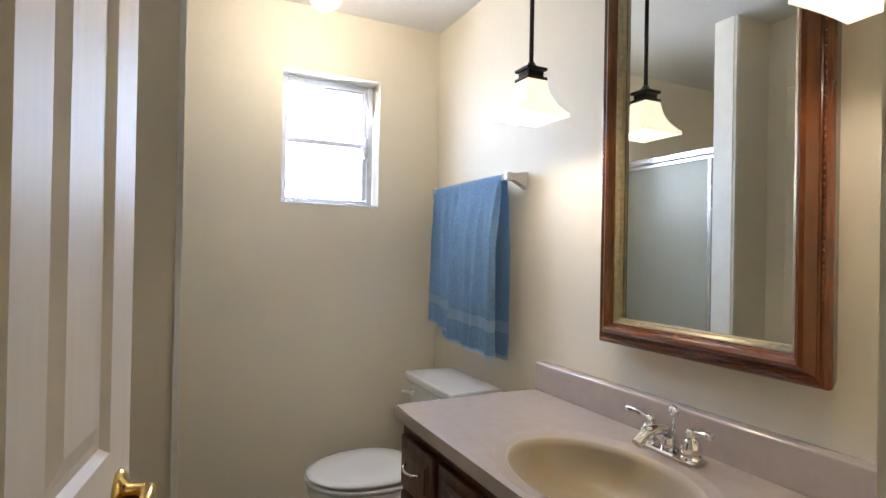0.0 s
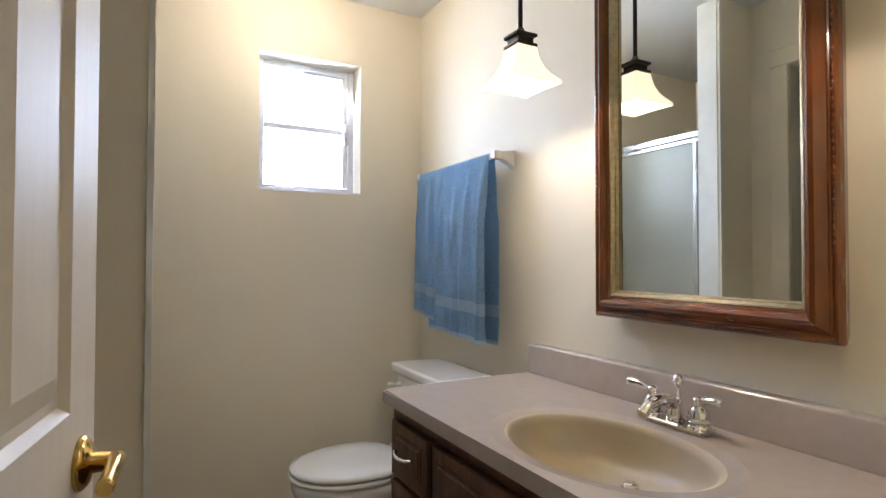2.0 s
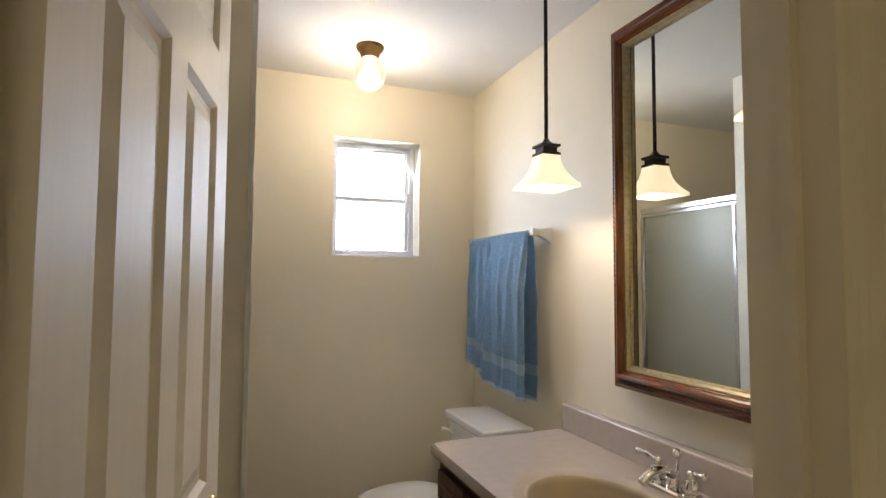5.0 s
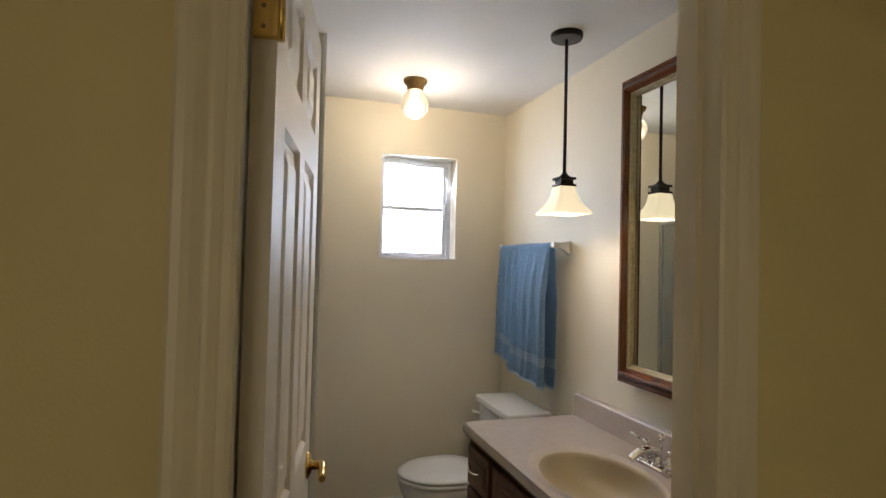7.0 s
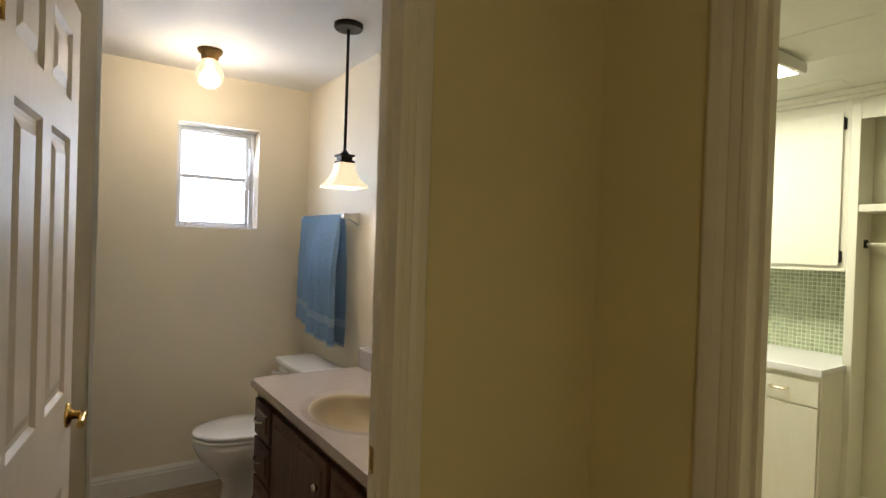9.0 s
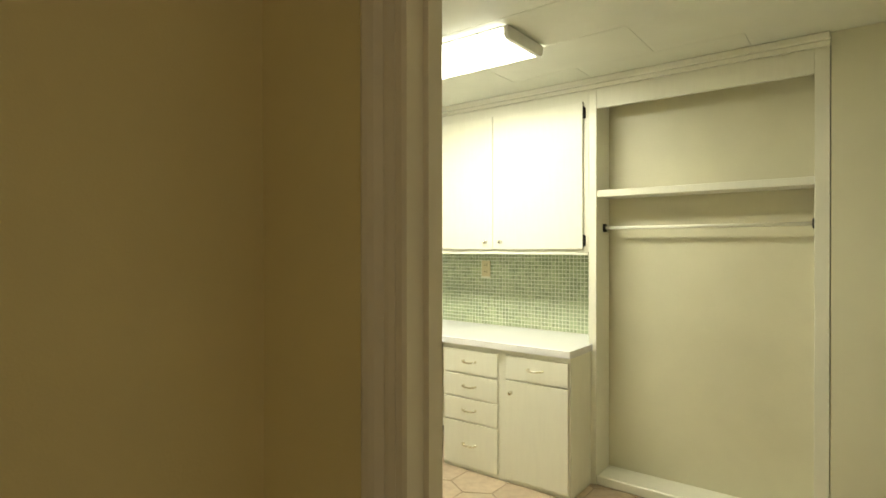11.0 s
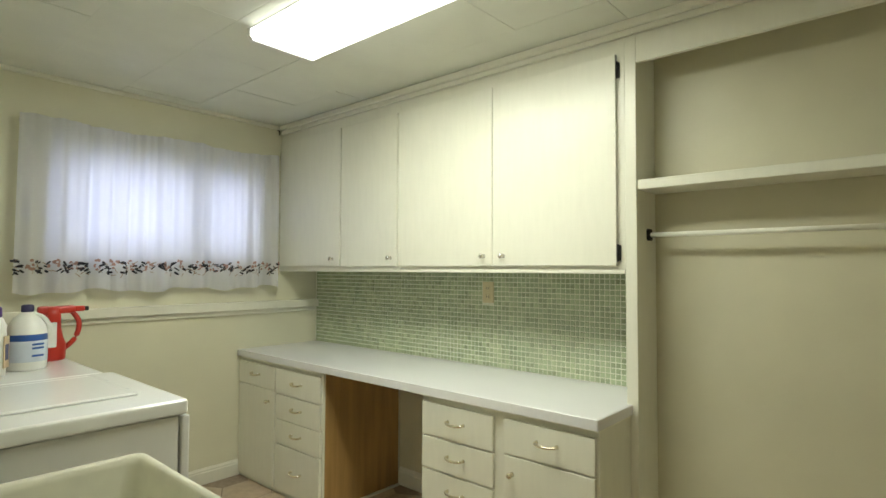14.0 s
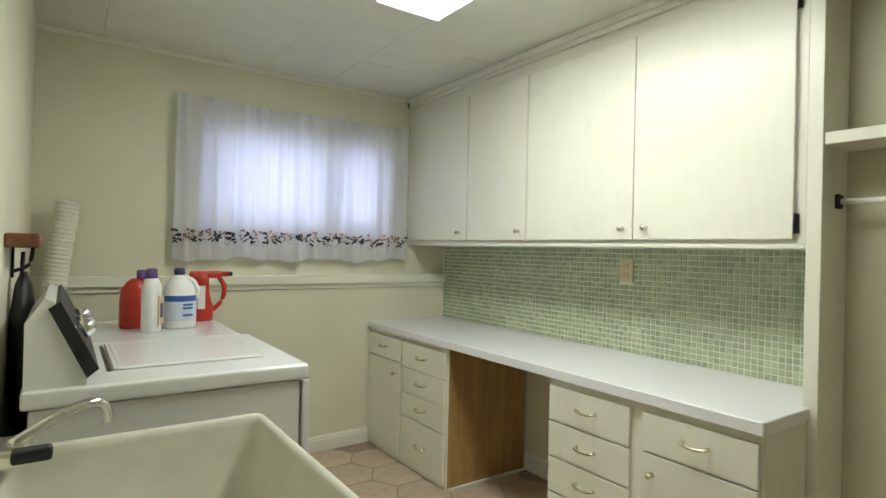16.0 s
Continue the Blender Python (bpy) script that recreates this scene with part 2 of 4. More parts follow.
def lathe(prof, loc=(0, 0, 0), seg=24, rot=None, sx=1.0, sy=1.0):
    """prof: (radius, height) pairs from bottom to top."""
    bm = bmesh.new()
    rings = []
    for r, z in prof:
        rings.append([bm.verts.new((max(r, 1e-4) * math.cos(a) * sx, max(r, 1e-4) * math.sin(a) * sy, z))
                      for a in [2 * math.pi * i / seg for i in range(seg)]])
    for a, b in zip(rings, rings[1:]):
        for i in range(seg):
            f = bm.faces.new((a[i], a[(i + 1) % seg], b[(i + 1) % seg], b[i]))
            f.smooth = True
    bm.faces.new(list(reversed(rings[0])))
    bm.faces.new(rings[-1])
    bm.transform(Matrix.Translation(loc) @ (rot or Matrix.Identity(4)))
    return bm


def tube(pts, r, seg=10, closed_ends=True):
    pts = [Vector(p) for p in pts]
    bm = bmesh.new()
    rings = []
    for i, p in enumerate(pts):
        d = (pts[min(i + 1, len(pts) - 1)] - pts[max(i - 1, 0)]).normalized()
        up = Vector((0, 0, 1)) if abs(d.z) < 0.9 else Vector((1, 0, 0))
        u = d.cross(up).normalized()
        w = u.cross(d)
        rad = r[i] if isinstance(r, (list, tuple)) else r
        rings.append([bm.verts.new(p + rad * (u * math.cos(a) + w * math.sin(a))) for a in [2 * math.pi * k / seg for k in range(seg)]])
    for a, b in zip(rings, rings[1:]):
        for i in range(seg):
            f = bm.faces.new((a[i], a[(i + 1) % seg], b[(i + 1) % seg], b[i]))
            f.smooth = True
    bm.faces.new(rings[0])
    bm.faces.new(list(reversed(rings[-1])))
    return bm


def curve_pts(ctrl, n=6):
    """A smooth line through control points."""
    c = [Vector(p) for p in ctrl]
    out = []
    for i in range(len(c) - 1):
        p0, p1, p2, p3 = c[max(i - 1, 0)], c[i], c[i + 1], c[min(i + 2, len(c) - 1)]
        for k in range(n):
            t = k / n
            out.append(0.5 * ((2 * p1) + (p2 - p0) * t + (2 * p0 - 5 * p1 + 4 * p2 - p3) * t * t + (3 * p1 - p0 - 3 * p2 + p3) * t ** 3))
    out.append(c[-1])
    return out


def prism(poly, axis, a, b):
    """poly in the two other axes (in x, y, z order), drawn out along axis from a to b."""
    bm = bmesh.new()

    def at(p, s):
        return {"x": (s, p[0], p[1]), "y": (p[0], s, p[1]), "z": (p[0], p[1], s)}[axis]
    va = [bm.verts.new(at(p, a)) for p in poly]
    vb = [bm.verts.new(at(p, b)) for p in poly]
    n = len(poly)
    for i in range(n):
        bm.faces.new((va[i], va[(i + 1) % n], vb[(i + 1) % n], vb[i]))
    bm.faces.new(va)
    bm.faces.new(vb)
    bmesh.ops.recalc_face_normals(bm, faces=bm.faces[:])
    return bm


def moulding(y0, y1, z0, z1, prof, x):
    """A mitred rectangular frame in a plane x = const; prof: (inward distance, height towards -x)."""
    bm = bmesh.new()
    loops = []
    for d, h in prof:
        loops.append([bm.verts.new((x - h, yy, zz)) for yy, zz in ((y0 + d, z0 + d), (y1 - d, z0 + d), (y1 - d, z1 - d), (y0 + d, z1 - d))])
    for a, b in zip(loops, loops[1:]):
        for i in range(4):
            bm.faces.new((a[i], a[(i + 1) % 4], b[(i + 1) % 4], b[i]))
    bmesh.ops.recalc_face_normals(bm, faces=bm.faces[:])
    return bm


def mesh_of(name, bm, material):
    me = bpy.data.meshes.new(name)
    bmesh.ops.recalc_face_normals(bm, faces=bm.faces[:])
    bm.to_mesh(me)
    bm.free()
    me.materials.append(M[material] if isinstance(material, str) else material)
    return me


def solid(name, bm, material, label="", category="", kind="", group=""):
    """A top-level mesh drawn in world places."""
    return tagged(new(name, mesh_of(name, bm, material)), label, category, group, kind)


def thing(name, label, category, loc=(0, 0, 0), kind="", group="", rz=0):
    ob = new(name)
    ob.empty_display_size = 0.05
    ob.matrix_world = pose(*loc, 0, 0, rz)
    return tagged(ob, label, category, group, kind)


def base_of(ob):
    p = Vector((0, 0, 0))
    while ob:
        p = p + ob.location
        ob = ob.parent
    return p


def part(name, bm, material, parent, label="", local=False):
    """One mesh under a thing or a part. Drawn in world places unless local."""
    if not local:
        bm.transform(Matrix.Translation(-base_of(parent)))
    ob = new(name, mesh_of(name, bm, material))
    ob.parent = parent
    return tagged(ob, label)


def wall_with_hole(axis, a0, a1, u0, u1, z0, z1, hu0, hu1, hz0, hz1):
    """A wall slab with one opening; axis: its normal."""
    def bx(ua, ub, za, zb):
        return B(a0, a1, ua, ub, za, zb) if axis == "x" else B(ua, ub, a0, a1, za, zb)
    out = [bx(u0, hu0, z0, z1), bx(hu1, u1, z0, z1), bx(hu0, hu1, hz1, z1)]
    if hz0 > z0 + 1e-4:
        out.append(bx(hu0, hu1, z0, hz0))
    return J(*out)


def S(name, bm, material, label, category="wall"):
    return solid(name, bm, material, label, category, "structure")


# ---- structure ----
BC = 2.35   # bathroom ceiling
LC = 2.36   # laundry ceiling
S("floor_bathroom", B(0.55, 2.8, 0.59, 2.98, -0.06, -0.003), "floor_joint", "brown wood-look plank floor of the bathroom", "floor")
S("floor_hall", B(0.5, 2.78, -1.75, 0.59, -0.06, 0.0), "hall_floor", "dull brown floor of the dim hallway", "floor")
S("floor_laundry", B(2.78, 5.6, -1.3, 3.45, -0.06, -0.003), "floor_joint", "beige patterned vinyl floor of the laundry room", "floor")
S("ceiling_bathroom", B(0.5, 2.8, 0.59, 3.0, BC, BC + 0.1), "bath_ceiling", "smooth white painted bathroom ceiling", "ceiling")
S("ceiling_hall", B(0.45, 2.78, -1.8, 0.59, 2.42, 2.5), "bath_ceiling", "plain white hallway ceiling", "ceiling")
S("wall_bathroom_north", wall_with_hole("y", 2.85, 3.0, 0.5, 2.75, 0, BC, 1.944, 2.391, 1.467, 2.06), "bath_wall", "cream painted bathroom wall with a small window")
S("wall_bathroom_east", B(2.70, 2.925, 0.64, 2.85, 0, 2.5), "bath_wall", "cream painted wall behind the vanity")
S("wall_bathroom_west", wall_with_hole("x", 1.22, 1.32, 0.64, 2.02, 0, BC, 1.10, 1.845, 0, 2.03), "bath_wall", "cream painted wall with a closet opening")
S("wall_partition", B(0.6, 1.548, 2.02, 2.13, 0, BC), "bath_wall", "cream painted end wall of the shower stall")
S("wall_shower_west", B(0.5, 0.6, 2.02, 2.85, 0, BC), "bath_wall", "pale wall at the back of the shower")
S("wall_closet", J(B(0.55, 0.62, 0.64, 2.02, 0, BC), B(0.62, 1.22, 0.64, 0.70, 0, BC)), "closet_shade", "closet walls behind the bathroom wall, coloured dark for shade")
# hall side of the bathroom door wall, and the bathroom side as a thin skin
S("wall_hall_north", wall_with_hole("y", 0.545, 0.635, 0.5, 2.73, 0, 2.42, 1.318, 2.082, 0, 2.05), "hall_wall", "tan painted hallway wall with the bathroom door")
S("wall_hall_east", wall_with_hole("x", 2.73, 2.775, -1.75, 0.545, 0, 2.45, -0.665, 0.128, 0, 2.05), "hall_wall", "tan painted hallway wall with the laundry door")
S("wall_hall_west", B(0.45, 0.55, -1.8, 0.545, 0, 2.42), "hall_wall", "tan painted hallway end wall")
S("wall_hall_south", B(0.5, 2.775, -1.85, -1.75, 0, 2.42), "hall_wall", "tan painted hallway wall")
S("wall_laundry_west", wall_with_hole("x", 2.775, 2.82, -1.3, 0.60, 0, 2.45, -0.665, 0.128, 0, 2.05), "laun_wall", "cream wall with the laundry doorway")
S("wall_laundry_west_deep", B(2.8, 2.93, 0.60, 3.28, 0, 2.45), "laun_wall", "cream painted wall behind the washing machine")
S("wall_laundry_north", wall_with_hole("y", 3.28, 3.42, 2.8, 5.5, 0, 2.45, 3.72, 4.84, 1.42, 1.96), "laun_wall", "cream painted laundry wall with a curtained window")
S("wall_laundry_east", B(5.375, 5.5, -0.40, 3.28, 0, 2.45), "niche", "cream painted wall behind the cabinets and closet niche, darkened for shade")
S("wall_laundry_east_near", B(5.065, 5.5, -1.3, -0.395, 0, 2.45), "laun_wall", "plain cream wall beside the open closet")
S("wall_laundry_south", B(2.8, 5.5, -1.4, -1.3, 0, 2.45), "laun_wall", "plain cream wall of the laundry room")

# laundry ceiling: panels with open joints in one mesh
rnd = random.Random(4)
tiles = []
row = 0
x = 2.80
while x < 5.46:
    w = 0.405
    y = -1.3 - (0.40 if row % 2 else 0.0)
    while y < 3.28:
        ya, yb = max(y, -1.3), min(y + 0.81, 3.28)
        if yb - ya > 0.02:
            dz = rnd.uniform(-0.002, 0.0015)
            tiles.append(B(x + 0.0008, min(x + w, 5.46) - 0.0008, ya + 0.0008, yb - 0.0008, LC + dz, LC + 0.02))
        y += 0.81
    x += w
    row += 1
tiles.append(B(2.8, 5.5, -1.3, 3.28, LC + 0.02, LC + 0.08))
S("ceiling_laundry", J(*tiles), "laun_ceiling", "white panelled laundry ceiling with open joints", "ceiling")


# door casings: stepped boards on both sides and the jamb lining
CP = [   # cross-section over the width, 78 mm, with raised bands
    (0, 0), (0, 0.010), (0.006, 0.014), (0.016, 0.014), (0.020, 0.010), (0.030, 0.012), (0.036, 0.012), (0.040, 0.009),
            (0.052, 0.017), (0.062, 0.019), (0.072, 0.019), (0.078, 0.014), (0.078, 0)]


def casing_y(x_in, side, yface, out, z0, z1):
    """Upright casing on a wall that faces along y."""
    return prism([(x_in + side * d, yface + out * h) for d, h in CP], "z", z0, z1)


S("trim_bathroom_door", J(
    casing_y(1.333, -1, 0.545, -1, 0, 2.035), casing_y(2.067, 1, 0.545, -1, 0, 2.035),
    prism([(0.545 - h, 2.035 + d) for d, h in CP], "x", 1.255, 2.145),
    B(1.318, 1.333, 0.545, 0.64, 0, 2.035), B(2.067, 2.082, 0.545, 0.64, 0, 2.035), B(1.333, 2.067, 0.545, 0.64, 2.035, 2.05),
    B(2.055, 2.067, 0.575, 0.59, 0, 2.03),
    B(2.08, 2.145, 0.64, 0.655, 0, 2.1), B(1.326, 1.333, 0.635, 0.652, 0, 2.1)), "trim", "cream moulded door casing round the bathroom door", "door trim")
S("trim_laundry_door", J(
    prism([(2.73 - h, 0.113 + 1.4 * d) for d, h in CP], "z", 0, 2.035), prism([(2.73 - h, -0.65 - 1.4 * d) for d, h in CP], "z", 0, 2.035),
    prism([(2.73 - h, 2.035 + 1.4 * d) for d, h in CP], "y", -0.759, 0.222),
    B(2.73, 2.82, 0.113, 0.128, 0, 2.035), B(2.73, 2.82, -0.665, -0.65, 0, 2.035), B(2.73, 2.82, -0.65, 0.113, 2.035, 2.05),
    B(2.765, 2.785, 0.101, 0.113, 0, 2.03), B(2.82, 2.835, 0.150, 0.215, 0, 2.1), B(2.82, 2.835, -0.75, -0.685, 0, 2.1)), "trim", "cream moulded casing round the laundry doorway", "door trim")
S("trim_closet_door", J(B(1.32, 1.338, 1.845, 1.925, 0, 2.03, 0.004), B(1.32, 1.338, 1.02, 1.10, 0, 2.03, 0.004), B(1.32, 1.338, 1.02, 1.925, 2.03, 2.11, 0.004)),
  "trim", "cream casing round the closet opening", "door trim")


def skirting(poly_pts, h, d, axis, face, out):
    """Skirting board: a stepped section along an axis."""
    pr = [(0, 0), (d, 0), (d, h * 0.72), (d * 0.75, h * 0.78), (d * 0.75, h * 0.86), (d * 0.35, h * 0.95), (d * 0.2, h), (0, h)]
    a, b = poly_pts
    return prism([(face + out * p, q) for p, q in pr], axis, a, b)


S("baseboard_bathroom", J(skirting((1.47, 2.70), 0.135, 0.016, "x", 2.85, -1), skirting((1.95, 2.85), 0.135, 0.016, "y", 2.70, -1)),
  "base", "white stepped skirting board in the bathroom", "baseboard")
S("baseboard_laundry", J(skirting((2.93, 4.78), 0.10, 0.013, "x", 3.28, -1), skirting((1.61, 2.37), 0.11, 0.013, "y", 5.375, -1), skirting((-1.3, -0.395), 0.1, 0.013, "y", 5.065, -1)),
  "cab", "cream painted skirting board in the laundry room", "baseboard")
S("trim_ledge", J(B(2.93, 5.375, 3.235, 3.28, 1.075, 1.13, 0.004), B(2.93, 5.375, 3.262, 3.28, 1.045, 1.075, 0.003)), "cab", "cream ledge board under the laundry window", "trim")
S("trim_cornice", J(B(2.93, 5.05, 3.262, 3.28, 2.335, 2.36, 0.004), B(5.03, 5.065, -0.395, 3.262, 2.325, 2.36, 0.006), B(5.047, 5.065, -0.395, 3.262, 2.30, 2.325, 0.003)),
  "cab", "narrow cream cornice strip under the ceiling", "trim")
# added white strips that paint the light catching the end of the partition
S("lit_partition_edge", J(B(1.5485, 1.554, 2.03, 2.127, 0, BC, 0.001), B(1.537, 1.554, 2.0145, 2.0195, 0, BC, 0.001)), "base", "white strip added for the lit edge of the shower wall", "trim")

# ---- bathroom window ----
def casement(name, label, x0, x1, z0, z1, y, bars, light):
    w = thing(name, label, "window", ((x0 + x1) / 2, y, z0), "structure")
    f = 0.028
    part("window_frame", J(B(x0, x0 + f, y - 0.015, y + 0.02, z0, z1, 0.003), B(x1 - f, x1, y - 0.015, y + 0.02, z0, z1, 0.003),
                           B(x0 + f, x1 - f, y - 0.015, y + 0.02, z1 - f, z1, 0.003), B(x0 + f, x1 - f, y - 0.015, y + 0.02, z0, z0 + f, 0.003)), "steel_white", w)
    prev = z0 + f
    for b in bars + [z1 - f]:
        p = part("pane", B(x0 + f, x1 - f, y, y + 0.004, prev, b - (0.008 if b in bars else 0)), "pane", w)
        p.visible_shadow = False
        if b in bars:
            part("glazing_bar", B(x0 + f, x1 - f, y - 0.014, y + 0.012, b - 0.011, b + 0.011, 0.002), "steel_white", w)
            prev = b + 0.008
    return w


w1 = casement("window_1", "small white steel casement window with two panes", 1.950, 2.385, 1.475, 2.052, 2.945, [1.765], "daylight")
part("sash_stile", B(2.330, 2.352, 2.915, 2.935, 1.503, 2.02, 0.004), "steel_white", w1)
part("latch", J(B(2.333, 2.35, 2.895, 2.915, 1.70, 1.80, 0.004), B(2.325, 2.345, 2.885, 2.897, 1.72, 1.755, 0.004)), "steel_white", w1, "worn steel latch handle")
part("crank", J(B(2.0, 2.10, 2.90, 2.93, 1.475, 1.492, 0.004), tube([(2.03, 2.915, 1.49), (2.03, 2.905, 1.515)], 0.004), tube([(2.03, 2.905, 1.515), (2.10, 2.90, 1.505)], 0.004)), "steel_white", w1, "small window crank")
part("window_sill", B(1.944, 2.391, 2.855, 2.93, 1.467, 1.475, 0.002), "steel_white", w1)
solid("backdrop_sky", B(0.6, 3.6, 4.0, 4.01, 0.9, 4.0), "daylight", "bright hazy daylight outside the window", "backdrop", "structure")
solid("backdrop_shrub", lathe([(0.0, -0.25), (0.22, -0.2), (0.30, -0.05), (0.22, 0.1), (0.08, 0.2), (0.0, 0.22)], (2.45, 3.75, 1.45), 18, None, 1.0, 0.3), "far_green", "pale blurred bush outside the window", "backdrop", "structure")
w2 = casement("window_2", "wide white window behind the curtain", 3.725, 4.835, 1.425, 1.955, 3.33, [], "daylight_blue")
part("mullion", B(4.40, 4.50, 3.30, 3.345, 1.45, 1.93, 0.004), "steel_white", w2)
solid("backdrop_yard", B(2.2, 6.4, 4.6, 4.61, 0.5, 3.6), "daylight_blue", "bluish daylight outside the laundry window", "backdrop", "structure")

# ---- bathroom door: six raised panels, standing open ----
DW, DH, DT = 0.70, 2.02, 0.035
door = thing("door_1", "open white six-panel bathroom door with brass hardware", "door", (1.372, 0.640, 0.008), "structure", rz=80.8)


def panel_face(x0, x1, z0, z1, yf, out):
    bm = bmesh.new()
    steps = [(0.0, 0.0), (0.010, -0.010), (0.022, -0.010), (0.050, -0.001), (0.052, -0.001)]
    loops = []
    for d, h in steps:
        loops.append([bm.verts.new((a, yf + out * h, b)) for a, b in ((x0 + d, z0 + d), (x1 - d, z0 + d), (x1 - d, z1 - d), (x0 + d, z1 - d))])
    for a, b in zip(loops, loops[1:]):
        for i in range(4):
            bm.faces.new((a[i], a[(i + 1) % 4], b[(i + 1) % 4], b[i]))
    bm.faces.new(loops[-1])
    return bm


cols = [(0.10, 0.31), (0.39, 0.60)]
rows_ = [(0.16, 0.74), (0.985, 1.655), (1.755, 1.93)]
stiles = [B(0, 0.10, 0, DT, 0, DH), B(0.60, DW, 0, DT, 0, DH), B(0.31, 0.39, 0, DT, 0, DH)]
for c0, c1 in cols:
    zs = [0] + [v for r in rows_ for v in r] + [DH]
    for i in range(0, len(zs), 2):
        stiles.append(B(c0, c1, 0, DT, zs[i], zs[i + 1]))
part("door_leaf", J(*stiles), "door", door, local=True)
for c0, c1 in cols:
    for r0, r1 in rows_:
        part("door_panel", J(panel_face(c0, c1, r0, r1, 0.0, -1), panel_face(c0, c1, r0, r1, DT, 1)), "door", door, local=True)
for hz in (0.30, 1.02, 1.80):
    h = part("hinge", J(B(-0.012, 0.0, -0.004, 0.034, hz - 0.045, hz + 0.045, 0.002), tube([(-0.008, -0.006, hz - 0.048), (-0.008, -0.006, hz + 0.048)], 0.006)), "brass", door, "worn brass butt hinge", local=True)
    for k in (-0.03, 0.0, 0.03):
        part("screw", lathe([(0.004, 0), (0.003, 0.0015)], (-0.012, 0.018, hz + k), 8, Matrix.Rotation(radians(-90), 4, 'Y')), "old_brass", h, local=True)
kx, kz = DW - 0.06, 0.915
for out, y0 in ((-1, 0.0), (1, DT)):
    r = Matrix.Rotation(radians(90 * out * -1), 4, 'X')
    kn = part("door_handle", J(lathe([(0.033, 0), (0.033, 0.004), (0.026, 0.010), (0.013, 0.014), (0.011, 0.035)], (kx, y0, kz), 20, r),
                               tube(curve_pts([(kx, y0 + out * 0.038, kz), (kx - 0.03, y0 + out * 0.043, kz + 0.003), (kx - 0.085, y0 + out * 0.045, kz - 0.004)], 5), [0.012, 0.012, 0.011, 0.011, 0.010, 0.010, 0.010, 0.009, 0.009, 0.010, 0.009])), "brass", door, "polished brass lever handle", local=True)
part("latch_plate", B(DW, DW + 0.002, 0.006, 0.029, kz - 0.03, kz + 0.03, 0.001), "brass", door, local=True)
solid("strike_plate", J(B(2.0635, 2.0665, 0.598, 0.628, 0.885, 0.945, 0.001), B(2.062, 2.0635, 0.606, 0.620, 0.90, 0.93)), "brass", "small brass strike plate on the door jamb", "strike plate")

# ---- shower door ----
sh = thing("shower_door", "framed shower door with obscure grey-green glass", "shower door", (1.49, 2.49, 0))
SX = 1.49
part("header", J(B(SX - 0.03, SX + 0.02, 2.13, 2.85, 1.755, 1.79, 0.006), B(SX - 0.022, SX + 0.012, 2.13, 2.85, 1.735, 1.755, 0.003)), "alu", sh, "bright aluminium header rail")
for a, b in ((2.13, 2.155), (2.825, 2.85)):
    part("side_rail", B(SX - 0.02, SX + 0.02, a, b, 0.12, 1.735, 0.004), "alu", sh)
part("bottom_rail", B(SX - 0.03, SX + 0.02, 2.13, 2.85, 0.09, 0.12, 0.004), "alu", sh)
part("glass_panel", B(SX - 0.006, SX, 2.155, 2.825, 0.12, 1.735), "shower_glass", sh)
part("door_stile", B(SX - 0.012, SX + 0.014, 2.175, 2.195, 0.12, 1.735, 0.003), "alu", sh)
part("curb", B(SX - 0.06, SX + 0.05, 2.13, 2.85, 0.0, 0.09, 0.008), "porcelain", sh, "white tiled curb")

# ---- vanity ----
VX, VY0, VY1 = 2.168, 0.662, 1.930
van = thing("vanity_cabinet", "dark-stained wooden bathroom vanity with drawers and doors", "cabinet", (2.43, 1.30, 0))
part("body", J(B(VX, 2.69, VY0, VY1, 0.09, 0.64), B(VX, VX + 0.02, VY0, VY1, 0.64, 0.764), B(VX + 0.02, 2.69, VY1 - 0.018, VY1, 0.64, 0.764), B(VX + 0.02, 2.69, VY0, VY0 + 0.018, 0.64, 0.764), B(VX + 0.06, 2.69, VY0 + 0.01, VY1 - 0.01, 0, 0.09)), "dark_wood", van)


def front_panel(y0, y1, z0, z1, x):
    """A routed front with a raised field."""
    return J(B(x - 0.018, x, y0, y1, z0, z1, 0.004, 2), moulding(y0 + 0.03, y1 - 0.03, z0 + 0.03, z1 - 0.03,
             [(0, 0.0), (0.0, 0.002), (0.008, 0.002), (0.012, 0.006), (min(y1 - y0, z1 - z0) / 2 - 0.032, 0.006)], x - 0.018))


def bow_pull(y, z, x, half=0.042, horiz=True, r=0.0045):
    c = [(x, y - half, z), (x - 0.016, y - half, z), (x - 0.026, y - half * 0.4, z - 0.004), (x - 0.026, y + half * 0.4, z - 0.004), (x - 0.016, y + half, z), (x, y + half, z)]
    return J(tube(curve_pts(c, 4), r), lathe([(0.008, 0), (0.006, 0.004)], (x, y - half, z), 10, Matrix.Rotation(radians(-90), 4, 'Y')),
             lathe([(0.008, 0), (0.006, 0.004)], (x, y + half, z), 10, Matrix.Rotation(radians(-90), 4, 'Y')))


def knob(y, z, x, r=0.014):
    return lathe([(r * 0.8, 0), (r * 0.5, 0.004), (r * 0.45, 0.012), (r * 0.95, 0.018), (r, 0.023), (r * 0.7, 0.028), (0.001, 0.029)], (x, y, z), 14, Matrix.Rotation(radians(-90), 4, 'Y'))


